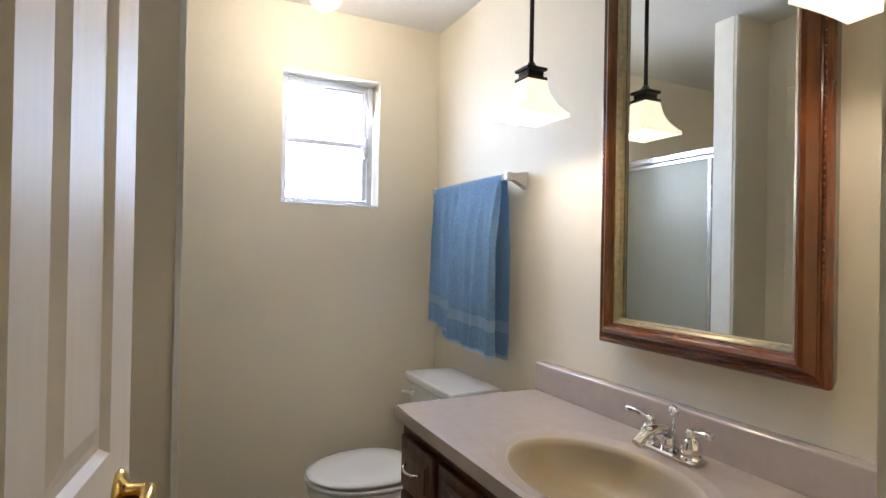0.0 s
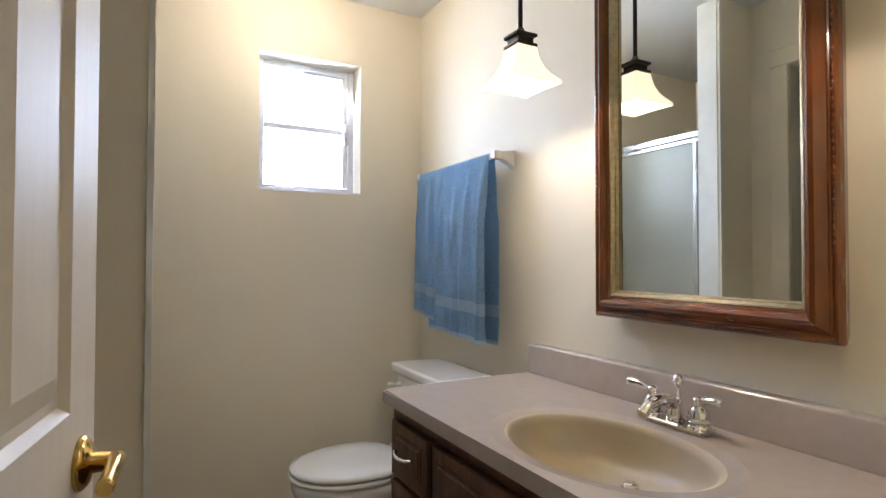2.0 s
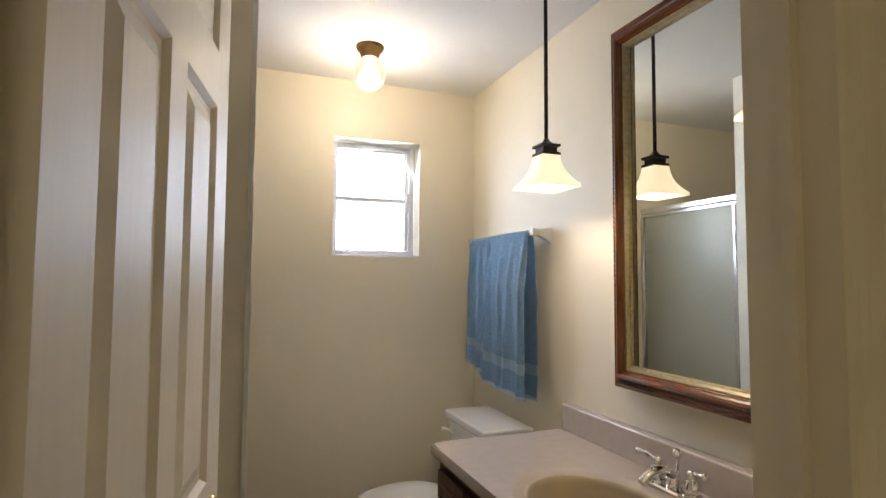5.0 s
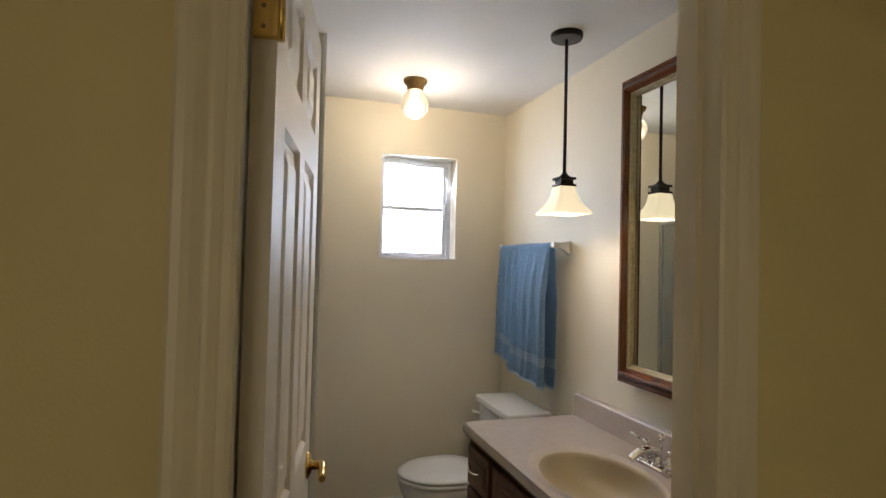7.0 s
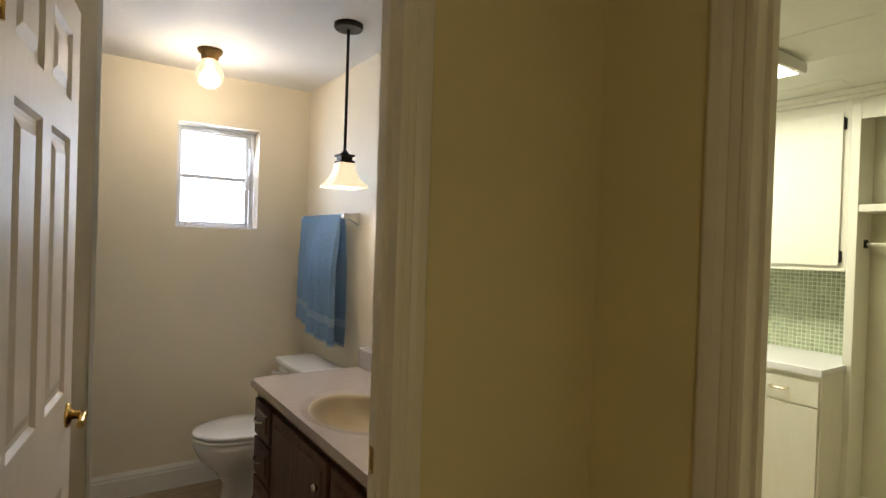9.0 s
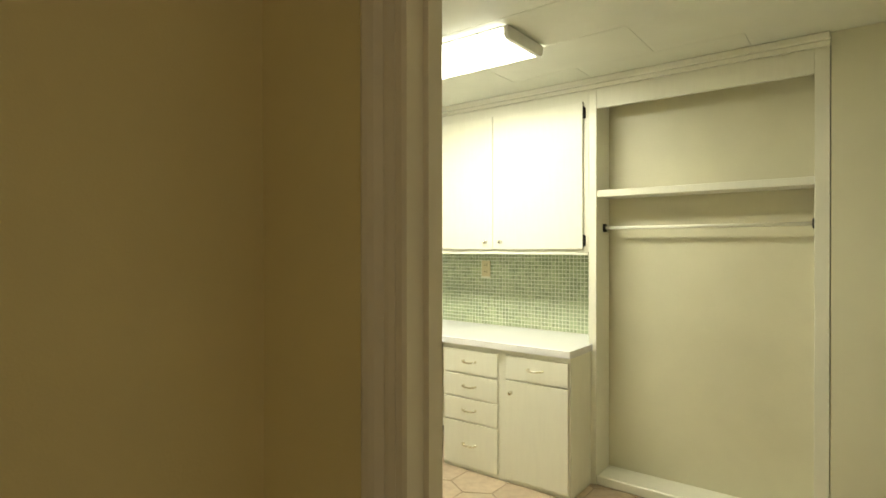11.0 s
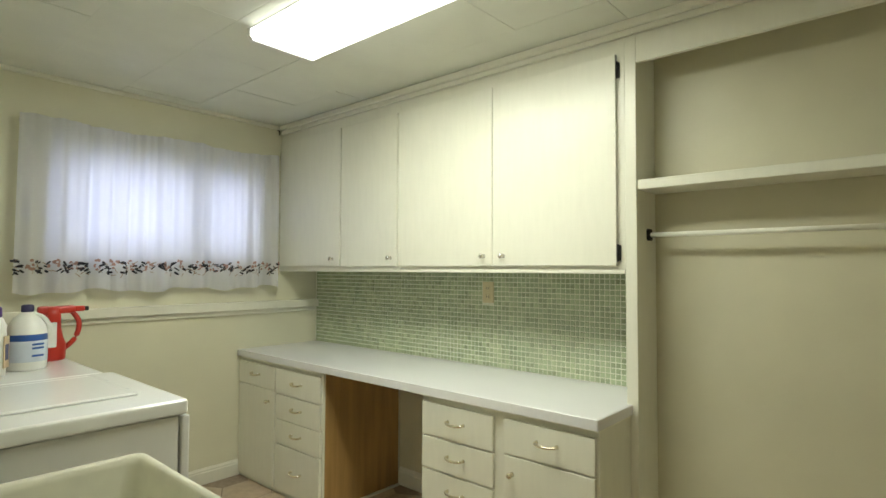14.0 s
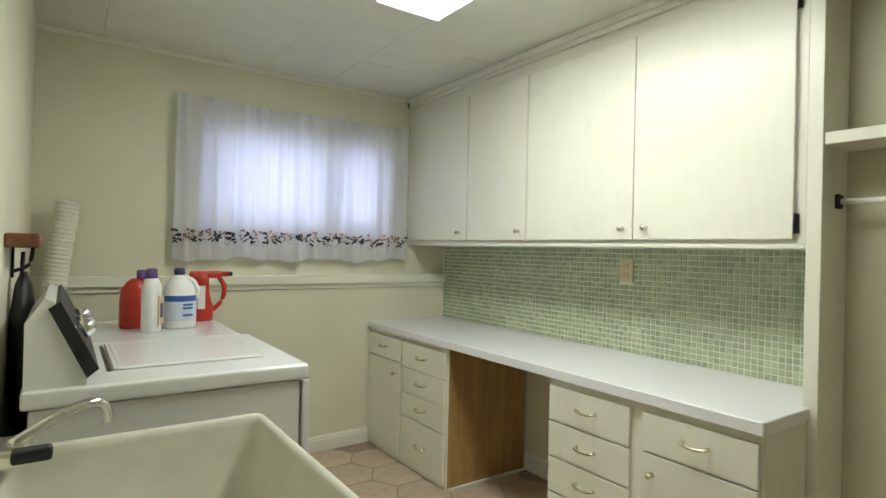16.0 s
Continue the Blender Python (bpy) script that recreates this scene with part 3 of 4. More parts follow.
for z0, z1 in ((0.575, 0.725), (0.405, 0.560), (0.235, 0.390)):
    d = part("drawer", front_panel(1.685, 1.905, z0, z1, VX), "dark_wood", van)
    part("handle", bow_pull(1.80, (z0 + z1) / 2 + 0.005, VX - 0.018), "nickel", d, "bright metal bow handle")
for y0, y1, ky in ((1.085, 1.655, 1.135), (0.69, 1.055, 1.01)):
    d = part("door", front_panel(y0, y1, 0.12, 0.725, VX), "dark_wood", van)
    part("knob", knob(ky, 0.63, VX - 0.018), "nickel", d, "round metal knob")

# worktop with a moulded bowl
top = thing("washbasin", "mauve-beige cultured marble vanity top with moulded basin", "washbasin", (2.43, 1.30, 0.765))
SCX, SCY, SRX, SRY = 2.362, 1.306, 0.166, 0.232
bm = bmesh.new()
n = 72
X0, X1, Y0, Y1, ZT = 2.140, 2.698, 0.642, 1.946, 0.80
outer, rim, lip, rings = [], [], [], []
for i in range(n):
    a = 2 * math.pi * i / n
    c, s = math.cos(a), math.sin(a)
    t = min((X1 - SCX) / c if c > 1e-6 else (X0 - SCX) / c if c < -1e-6 else 1e9, (Y1 - SCY) / s if s > 1e-6 else (Y0 - SCY) / s if s < -1e-6 else 1e9)
    outer.append(bm.verts.new((SCX + c * t, SCY + s * t, ZT)))
for vx, vy in ((X0, Y0), (X0, Y1), (X1, Y0), (X1, Y1)):
    near = min(outer, key=lambda v: (v.co.x - vx) ** 2 + (v.co.y - vy) ** 2)
    near.co = (vx, vy, ZT)
loops = [outer]
for k, dz in ((1.22, 0.0), (1.19, -0.003), (1.05, -0.004), (1.0, -0.009), (0.965, -0.022), (0.91, -0.048), (0.82, -0.073), (0.66, -0.093), (0.42, -0.104), (0.2, -0.108), (0.09, -0.110)):
    loops.append([bm.verts.new((SCX + 0.085 * (1 - min(k, 1)) + math.cos(2 * math.pi * i / n) * SRX * k, SCY + math.sin(2 * math.pi * i / n) * SRY * k, ZT + dz)) for i in range(n)])
for j, (a, b) in enumerate(zip(loops, loops[1:])):
    for i in range(n):
        f = bm.faces.new((a[i], a[(i + 1) % n], b[(i + 1) % n], b[i]))
        f.smooth = j > 0
        f.material_index = 1 if j >= 3 else 0
low = [bm.verts.new((v.co.x, v.co.y, 0.765)) for v in outer]
for i in range(n):
    bm.faces.new((outer[i], low[i], low[(i + 1) % n], outer[(i + 1) % n]))
edge = [e for e in bm.edges if e.verts[0] in outer and e.verts[1] in outer]
bmesh.ops.bevel(bm, geom=edge, offset=0.006, segments=2, affect='EDGES')
slab = part("slab", bm, "marble", top)
slab.data.materials.append(M["bowl"])
part("backsplash", B(2.656, 2.698, 0.642, 1.946, 0.798, 0.893, 0.007, 3), "marble", top)
part("drain", J(lathe([(0.022, 0), (0.022, 0.003), (0.019, 0.004)], (SCX + 0.077, SCY, 0.690), 20), lathe([(0.015, 0), (0.016, 0.006), (0.012, 0.009), (0.001, 0.010)], (SCX + 0.077, SCY, 0.695), 18)), "chrome", top, "chrome pop-up drain stopper")

# ---- tap ----
FX, FY, FZ = 2.585, 1.312, 0.80
tap = thing("faucet", "chrome two-handle centreset basin tap", "tap", (FX, FY, FZ))
part("base_plate", J(B(FX - 0.026, FX + 0.026, FY - 0.086, FY + 0.086, FZ, FZ + 0.014, 0.010, 3), lathe([(0.026, 0), (0.024, 0.018), (0.018, 0.022)], (FX, FY - 0.060, FZ), 20), lathe([(0.026, 0), (0.024, 0.018), (0.018, 0.022)], (FX, FY + 0.060, FZ), 20)), "chrome", tap)
for s in (-1, 1):
    hy = FY + s * 0.060
    part("handle", J(lathe([(0.021, 0.02), (0.024, 0.032), (0.022, 0.045), (0.014, 0.055), (0.011, 0.06), (0.013, 0.065), (0.012, 0.075), (0.004, 0.08)], (FX, hy, FZ), 20),
                     tube([(FX, hy, FZ + 0.070), (FX - 0.004, hy + s * 0.012, FZ + 0.073), (FX - 0.007, hy + s * 0.022, FZ + 0.076), (FX - 0.010, hy + s * 0.034, FZ + 0.078), (FX - 0.014, hy + s * 0.050, FZ + 0.080), (FX - 0.016, hy + s * 0.060, FZ + 0.080), (FX - 0.017, hy + s * 0.064, FZ + 0.080)], [0.007, 0.006, 0.010, 0.0065, 0.010, 0.0085, 0.003], 12)), "chrome", tap)
part("spout", J(lathe([(0.022, 0.012), (0.020, 0.03), (0.015, 0.05), (0.014, 0.062)], (FX, FY, FZ), 20),
                tube(curve_pts([(FX, FY, FZ + 0.045), (FX - 0.03, FY, FZ + 0.062), (FX - 0.075, FY, FZ + 0.060), (FX - 0.105, FY, FZ + 0.040)], 5), [0.015] * 5 + [0.014] * 5 + [0.0125] * 6, 14)), "chrome", tap)
part("lift_rod", lathe([(0.004, 0.06), (0.004, 0.085), (0.011, 0.092), (0.013, 0.103), (0.009, 0.112), (0.001, 0.115)], (FX + 0.012, FY, FZ), 14), "chrome", tap)

# ---- mirror ----
MY0, MY1, MZ0, MZ1 = 1.004, 1.620, 1.016, 2.165
mir = thing("wall_mirror", "tall mirror in a carved reddish-brown wooden frame", "mirror", (2.68, 1.324, MZ0))
part("frame", moulding(MY0, MY1, MZ0, MZ1, [(0.012, 0.0), (0.002, 0.030), (0, 0.036), (0, 0.050), (0.004, 0.056), (0.008, 0.057), (0.014, 0.054), (0.017, 0.056), (0.020, 0.055), (0.026, 0.062), (0.034, 0.073), (0.042, 0.077), (0.049, 0.073), (0.053, 0.064), (0.056, 0.063), (0.059, 0.056)], 2.698), "frame_wood", mir)
part("inner_liner", moulding(MY0 + 0.058, MY1 - 0.058, MZ0 + 0.058, MZ1 - 0.058, [(0, 0.054), (0.002, 0.058), (0.005, 0.057), (0.010, 0.047), (0.013, 0.046), (0.016, 0.037)], 2.698), "gilt", mir, "tarnished gilt inner edge")
part("glass", B(2.662, 2.667, MY0 + 0.068, MY1 - 0.068, MZ0 + 0.068, MZ1 - 0.068), "mirror", mir)
part("backing_board", B(2.6675, 2.697, MY0 + 0.03, MY1 - 0.03, MZ0 + 0.03, MZ1 - 0.03), "raw_wood", mir)
beads = []
bead = [(0.001, -0.0065), (0.0036, -0.003), (0.0036, 0.003), (0.001, 0.0065)]
for side_y in (MY0 + 0.009, MY1 - 0.009):
    z = MZ0 + 0.17
    while z < MZ1 - 0.17:
        beads.append(moved(lathe(bead, (0, 0, 0), 6), pose(2.6425, side_y, z, 0, 0, 0)))
        z += 0.0155
for edge_z in (MZ0 + 0.009, MZ1 - 0.009):
    y = MY0 + 0.14
    while y < MY1 - 0.14:
        beads.append(moved(lathe(bead, (0, 0, 0), 6, Matrix.Rotation(radians(90), 4, 'X')), pose(2.6425, y, edge_z, 0, 0, 0)))
        y += 0.0155
tagged(part("carved_beading", J(*beads), "frame_wood", mir), kind="stuff")

# ---- pendants ----
PX = 2.44


def pendant(py):
    p = thing("pendant_lamp", "dark bronze rod pendant with a flared white glass shade, lit", "pendant lamp", (PX, py, BC), group="pendants over the vanity")
    part("canopy", lathe([(0.058, -0.022), (0.062, -0.014), (0.062, 0.0)], (PX, py, BC), 28), "bronze", p)
    part("rod", tube([(PX, py, BC - 0.02), (PX, py, 1.80)], 0.0065, 10), "bronze", p)
    part("holder", J(B(PX - 0.034, PX + 0.034, py - 0.034, py + 0.034, 1.754, 1.763, 0.002), B(PX - 0.026, PX + 0.026, py - 0.026, py + 0.026, 1.763, 1.781, 0.002), B(PX - 0.034, PX + 0.034, py - 0.034, py + 0.034, 1.781, 1.790, 0.002), lathe([(0.028, 0), (0.012, 0.014), (0.008, 0.022)], (PX, py, 1.789), 4, Matrix.Rotation(radians(45), 4, 'Z'))), "bronze", p)
    b = bmesh.new()
    prof = [(0.030, 1.756), (0.033, 1.748), (0.035, 1.734), (0.039, 1.716), (0.047, 1.696), (0.058, 1.678), (0.070, 1.664), (0.077, 1.657), (0.078, 1.647)]
    prof += [(h - 0.004, z + 0.001) for h, z in reversed(prof[1:])]
    lp = []
    for h, z in prof:
        ring = []
        for cx, cy in ((-1, -1), (1, -1), (1, 1), (-1, 1)):
            nx, ny = {(-1, -1): (1, 0), (1, -1): (0, 1), (1, 1): (-1, 0), (-1, 1): (0, -1)}[(cx, cy)]
            for k in range(4):
                tt = k / 4 * 2 * h
                # sides bow in a little
                bow = 1 - 0.05 * math.sin(math.pi * k / 4)
                qx, qy = cx * h + nx * tt, cy * h + ny * tt
                if nx:
                    qy *= bow
                else:
                    qx *= bow
                ring.append(b.verts.new((PX + qx, py + qy, z)))
        lp.append(ring)
    for a, c in zip(lp, lp[1:]):
        for i in range(16):
            f = b.faces.new((a[i], a[(i + 1) % 16], c[(i + 1) % 16], c[i]))
            f.smooth = True
    part("shade", b, "shade", p, "glowing frosted white glass shade")
    return p


pendant(1.69)
pendant(0.834)

# ---- ceiling globe ----
gl = thing("ceiling_light", "small brass ceiling light with a glowing clear globe", "ceiling light", (2.022, 2.426, BC))
part("base", lathe([(0.036, -0.052), (0.040, -0.046), (0.044, -0.026), (0.056, -0.018), (0.060, -0.006), (0.060, 0.0)], (2.022, 2.426, BC), 28), "old_brass", gl)
ball = lathe([(0.001, -0.192), (0.026, -0.188), (0.047, -0.173), (0.061, -0.150), (0.066, -0.126), (0.062, -0.100), (0.050, -0.076), (0.036, -0.058), (0.034, -0.046)], (0, 0, 0), 72)
for v in ball.verts:
    k = 1 + 0.035 * math.cos(18 * math.atan2(v.co.y, v.co.x))
    v.co.x, v.co.y = v.co.x * k, v.co.y * k
globe = part("globe", moved(ball, pose(2.022, 2.426, BC)), "clear_globe", gl, "clear ribbed glass globe")
bulb = part("bulb", lathe([(0.001, -0.182), (0.022, -0.176), (0.037, -0.160), (0.041, -0.142), (0.035, -0.120), (0.016, -0.100), (0.013, -0.050)], (2.022, 2.426, BC), 20), "globe", globe, "glowing warm light bulb")
globe.visible_shadow = bulb.visible_shadow = False

# ---- toilet ----
TY = 2.43
to = thing("toilet", "white porcelain two-piece toilet with closed seat", "toilet", (2.4, TY, 0))
part("tank", B(2.475, 2.692, TY - 0.205, TY + 0.205, 0.37, 0.695, 0.025, 3), "porcelain", to)
part("tank_lid", B(2.462, 2.697, TY - 0.222, TY + 0.222, 0.695, 0.735, 0.014, 3), "porcelain", to)
part("flush_lever", J(lathe([(0.012, 0), (0.012, 0.008), (0.006, 0.016)], (2.475, TY + 0.15, 0.65), 12, Matrix.Rotation(radians(-90), 4, 'Y')), tube([(2.462, TY + 0.15, 0.65), (2.455, TY + 0.19, 0.648), (2.452, TY + 0.215, 0.642)], [0.006, 0.007, 0.008])), "white_plastic", to)


def egg(levels, cx):
    """levels: (length ahead, half width, length behind, height)"""
    b = bmesh.new()
    lp = []
    nn = 36
    for la, hw, lb, z in levels:
        lp.append([b.verts.new((cx - (la if math.cos(a) > 0 else lb) * math.copysign(abs(math.cos(a)) ** 0.9, math.cos(a)), TY + hw * math.sin(a), z)) for a in [2 * math.pi * i / nn for i in range(nn)]])
    for a, c in zip(lp, lp[1:]):
        for i in range(nn):
            f = b.faces.new((a[i], a[(i + 1) % nn], c[(i + 1) % nn], c[i]))
            f.smooth = True
    b.faces.new(lp[0])
    b.faces.new(lp[-1])
    return b


part("bowl", egg([(0.12, 0.11, 0.28, 0.0), (0.11, 0.10, 0.28, 0.06), (0.10, 0.095, 0.27, 0.15), (0.14, 0.13, 0.26, 0.22), (0.22, 0.17, 0.25, 0.30), (0.245, 0.185, 0.25, 0.36), (0.245, 0.185, 0.25, 0.385), (0.23, 0.17, 0.24, 0.39)], 2.24), "porcelain", to)
part("seat", egg([(0.245, 0.183, 0.16, 0.392), (0.255, 0.190, 0.165, 0.398), (0.255, 0.190, 0.165, 0.408), (0.245, 0.18, 0.16, 0.412)], 2.24), "porcelain", to)
part("seat_lid", egg([(0.245, 0.182, 0.17, 0.415), (0.252, 0.188, 0.175, 0.420), (0.250, 0.187, 0.175, 0.430), (0.225, 0.165, 0.16, 0.437), (0.12, 0.09, 0.09, 0.440)], 2.24), "porcelain", to)
for s in (-1, 1):
    part("seat_hinge", B(2.40, 2.44, TY + s * 0.07 - 0.016, TY + s * 0.07 + 0.016, 0.392, 0.442, 0.008, 2), "porcelain", to)

# ---- towel rail and towel ----
rail = thing("towel_bar", "white ceramic towel bar on the wall", "towel bar", (2.65, 2.39, 1.53))
part("bar", tube([(2.628, 2.088, 1.545), (2.628, 2.70, 1.545)], 0.010, 12), "porcelain", rail)
for by in (2.088, 2.70):
    part("bracket", J(B(2.612, 2.645, by - 0.014, by + 0.014, 1.530, 1.560, 0.006, 2), prism([(2.640, 1.534), (2.640, 1.557), (2.698, 1.565), (2.698, 1.50), (2.68, 1.515)], "y", by - 0.016, by + 0.016)), "porcelain", rail)


def towel_sheet(y0, y1, xo, sgn, zb, folds, near=0.0, lo=0.0, seed=0.0):
    """One hanging layer, draped from the bar. folds: (centre over the width, half width, depth, drift downwards)."""
    b = bmesh.new()
    ny, nz = 72, 50
    g = []
    for j in range(nz + 1):
        rowv = []
        v = j / nz
        for i in range(ny + 1):
            u = i / ny
            yy = y0 + (y1 - y0) * u - near * v * (1 - u) + 0.006 * v * math.sin(4 * u + 3 * v + seed)
            dx = 0.0
            for c, w, d, drift in folds:
                q = (u - c - drift * v) / w
                dx -= 0.9 * d * (0.35 + 0.65 * v) * math.exp(-q * q)
            dx += 0.0016 * math.sin(23 * v + 9 * u + seed) * math.sin(17 * u + 5 * v) + 0.0012 * math.sin(41 * u + 6 * v + seed)
            # the side hems curl back towards the wall
            e = min(u, 1 - u) * (y1 - y0)
            curl = 0.012 * math.exp(-(e / 0.010) ** 2)
            if v < 0.05:
                t = v / 0.05
                xx = 2.628 + sgn * 0.014 * math.sin(t * math.pi / 2)
                zz = 1.5585 - 0.014 * (1 - math.cos(t * math.pi / 2))
            else:
                t = (v - 0.05) / 0.95
                flat = 0.0022 if 0.80 <= v <= 0.855 else 0.0
                hem = 0.002 if v > 0.975 else 0.0
                xx = 2.628 + sgn * 0.014 + (xo - 2.628 - sgn * 0.014) * min(1, t * 3) + dx * min(1, t * 5) + (curl * min(1, t * 6) + flat - hem) * (1 if sgn < 0 else 0)
                yy += 0.022 * u * t
                zz = 1.5445 - (1.5445 - zb - lo * (u - 0.5) - 0.004 * math.sin(5 * u + seed)) * t
            rowv.append(b.verts.new((xx, yy, zz)))
        g.append(rowv)
    for j in range(nz):
        for i in range(ny):
            f = b.faces.new((g[j][i], g[j][i + 1], g[j + 1][i + 1], g[j + 1][i]))
            f.smooth = True
            if 0.80 <= j / nz < 0.86 or j == nz - 1:
                f.material_index = 1
    bmesh.ops.solidify(b, geom=b.faces[:], thickness=0.007)
    return b


tw = thing("towel", "blue terry bath towel folded over the bar", "towel", (2.62, 2.38, 1.56))
for nm, args in (("front_fold", (2.118, 2.45, 2.590, -1, 0.882, ((0.06, 0.06, 0.020, 0.02), (0.34, 0.07, 0.016, 0.12), (0.63, 0.06, 0.018, -0.03), (0.95, 0.07, 0.026, 0.0)), 0.0, 0.030, 0.6)),
                 ("front_fold", (2.430, 2.712, 2.612, -1, 0.932, ((0.24, 0.08, 0.020, 0.05), (0.52, 0.08, 0.024, -0.05), (0.86, 0.10, 0.020, 0.02)), 0.0, 0.03, 2.6)),
                 ("back_layer", (2.120, 2.66, 2.655, 1, 0.868, ((0.1, 0.1, 0.005, 0.0), (0.5, 0.1, 0.005, 0.0)), 0.012, 0.0, 4.0))):
    o = part(nm, towel_sheet(*args), "towel", tw)
    o.data.materials.append(M["towel_band"])

# ---- laundry: upper cabinets ----
UX, WX = 5.065, 5.375
for name, y0, y1, doors in (("upper_cabinet", 2.063, 3.276, ((2.585, 3.262, 2.655), (2.075, 2.575, 2.125))), ("upper_cabinet", 0.713, 2.061, ((1.4135, 2.052, 1.465), (0.790, 1.4125, 1.350)))):
    uc = thing(name, "cream painted wall cabinet with plain slab doors", "wall cabinet", (5.2, (y0 + y1) / 2, 1.335), group="wall cabinets over the counter")
    ends = y0 + (0.048 if y0 < 1 else 0)
    part("body", J(B(UX, WX - 0.003, ends, y1, 1.335, 2.30), B(UX - 0.006, UX, ends, y1, 1.335, 1.352, 0.002)), "cab", uc)
    for d0, d1, ky in doors:
        d = part("door", B(UX - 0.018, UX - 0.0005, d0 + 0.002, d1 - 0.002, 1.368, 2.236, 0.003, 2), "cab", uc)
        part("knob", knob(ky, 1.415, UX - 0.018, 0.013), "nickel", d, "small round metal knob")
    if y0 < 1:
        for hz in (1.42, 2.17):
            part("hinge", J(B(UX - 0.012, UX - 0.001, 0.779, 0.789, hz - 0.032, hz + 0.032, 0.002), tube([(UX - 0.015, 0.7875, hz - 0.036), (UX - 0.015, 0.7875, hz + 0.036)], 0.0035, 8)), "black_metal", uc, "blackened metal hinge")
    else:
        for hz in (1.42, 2.15):
            part("hinge", B(UX - 0.016, UX - 0.001, 3.262, 3.272, hz - 0.03, hz + 0.03, 0.002), "nickel", uc)

hk = tube(curve_pts([(5.02, 3.262, 2.325), (5.015, 3.235, 2.318), (5.012, 3.225, 2.300), (5.016, 3.238, 2.290)], 4), 0.0045, 8)
solid("ceiling_hook", hk, "black_metal", "small dark metal hook in the corner by the wall cabinets", "hook")

# ---- laundry: closet niche ----
cl = thing("open_closet", "open cream painted closet niche with shelf", "closet", (5.2, 0.19, 0))
part("stile", B(UX - 0.004, WX - 0.003, 0.713, 0.759, 0.0, 2.30, 0.002), "cab", cl)
part("stile", B(UX - 0.004, WX - 0.003, -0.392, -0.333, 0.0, 2.30, 0.002), "cab", cl)
part("top_rail", B(UX - 0.002, UX + 0.018, -0.333, 0.713, 2.185, 2.30, 0.002), "cab", cl)
# wears the cream with the recess shade in its colour
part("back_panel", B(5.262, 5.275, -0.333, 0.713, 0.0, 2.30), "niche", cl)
part("shelf", B(UX + 0.004, 5.2615, -0.333, 0.713, 1.672, 1.712, 0.003), "cab", cl)
part("plinth", B(UX + 0.0, 5.2615, -0.333, 0.713, 0.0, 0.055, 0.006), "cab", cl)
rod = thing("closet_rod", "white closet rod in dark end cups", "rail", (5.2, 0.19, 1.495))
part("rod", tube([(5.175, -0.325, 1.495), (5.175, 0.705, 1.495)], 0.0100, 14), "cab", rod)
for yy in (-0.326, 0.706):
    part("end_cup", B(5.157, 5.193, yy - 0.007, yy + 0.007, 1.472, 1.520, 0.004), "black_metal", rod)
S("trim_frieze", B(UX, WX - 0.003, -0.392, 3.276, 2.302, 2.40), "cab", "cream painted frieze over the cabinets", "trim")

# ---- laundry: base cabinets, counter ----
BX = 4.784


def base_unit(name, y0, y1, drawers_y, cab_y, kside):
    b = thing(name, "cream painted base cabinet with drawers and a door", "base cabinet", (5.1, (y0 + y1) / 2, 0), group="base cabinets under the counter")
    part("body", B(BX, WX - 0.003, y0, y1, 0.0, 0.776), "cab", b)
    for z0, z1 in ((0.602, 0.748), (0.454, 0.594), (0.306, 0.446), (0.030, 0.298)):
        d = part("drawer", B(BX - 0.016, BX - 0.0005, drawers_y[0], drawers_y[1], z0, z1, 0.003, 2), "cab", b)
        part("handle", bow_pull(sum(drawers_y) / 2, (z0 + z1) / 2 + 0.004, BX - 0.016, 0.044, r=0.0055), "pale_brass", d, "thin pale brass bow handle")
    d = part("drawer", B(BX - 0.016, BX - 0.0005, cab_y[0], cab_y[1], 0.612, 0.748, 0.003, 2), "cab", b)
    part("handle", bow_pull(sum(cab_y) / 2, 0.685, BX - 0.016, 0.044, r=0.0055), "pale_brass", d, "thin pale brass bow handle")
    d = part("door", B(BX - 0.016, BX - 0.0005, cab_y[0], cab_y[1], 0.030, 0.605, 0.003, 2), "cab", b)
    part("knob", knob(kside, 0.535, BX - 0.016, 0.012), "pale_brass", d, "small brass-toned knob")
    return b


base_unit("base_cabinet", 2.372, 3.276, (2.385, 2.828), (2.850, 3.268), 2.905)
base_unit("base_cabinet", 0.745, 1.612, (1.205, 1.604), (0.755, 1.150), 1.11)
solid("knee_panel", B(BX + 0.012, WX - 0.02, 2.3655, 2.3715, 0.012, 0.776), "raw_wood", "unpainted brown plywood panel inside the knee space", "panel", "structure")
solid("knee_cleat", B(BX + 0.01, WX - 0.02, 2.352, 2.3655, 0.0, 0.014, 0.002), "cab", "cream strip at the foot of the plywood panel", "trim", "structure")
ctop = thing("countertop", "long white laminate countertop", "countertop", (5.05, 2.0, 0.778))
part("slab", B(4.7605, WX - 0.003, 0.7405, 3.278, 0.778, 0.818, 0.0015), "counter", ctop)
part("front_edge", B(4.757, 4.7600, 0.7405, 3.278, 0.7785, 0.8172, 0.001), "counter", ctop)
part("end_edge", B(4.757, WX - 0.003, 0.737, 0.7400, 0.7785, 0.8172, 0.001), "counter", ctop)

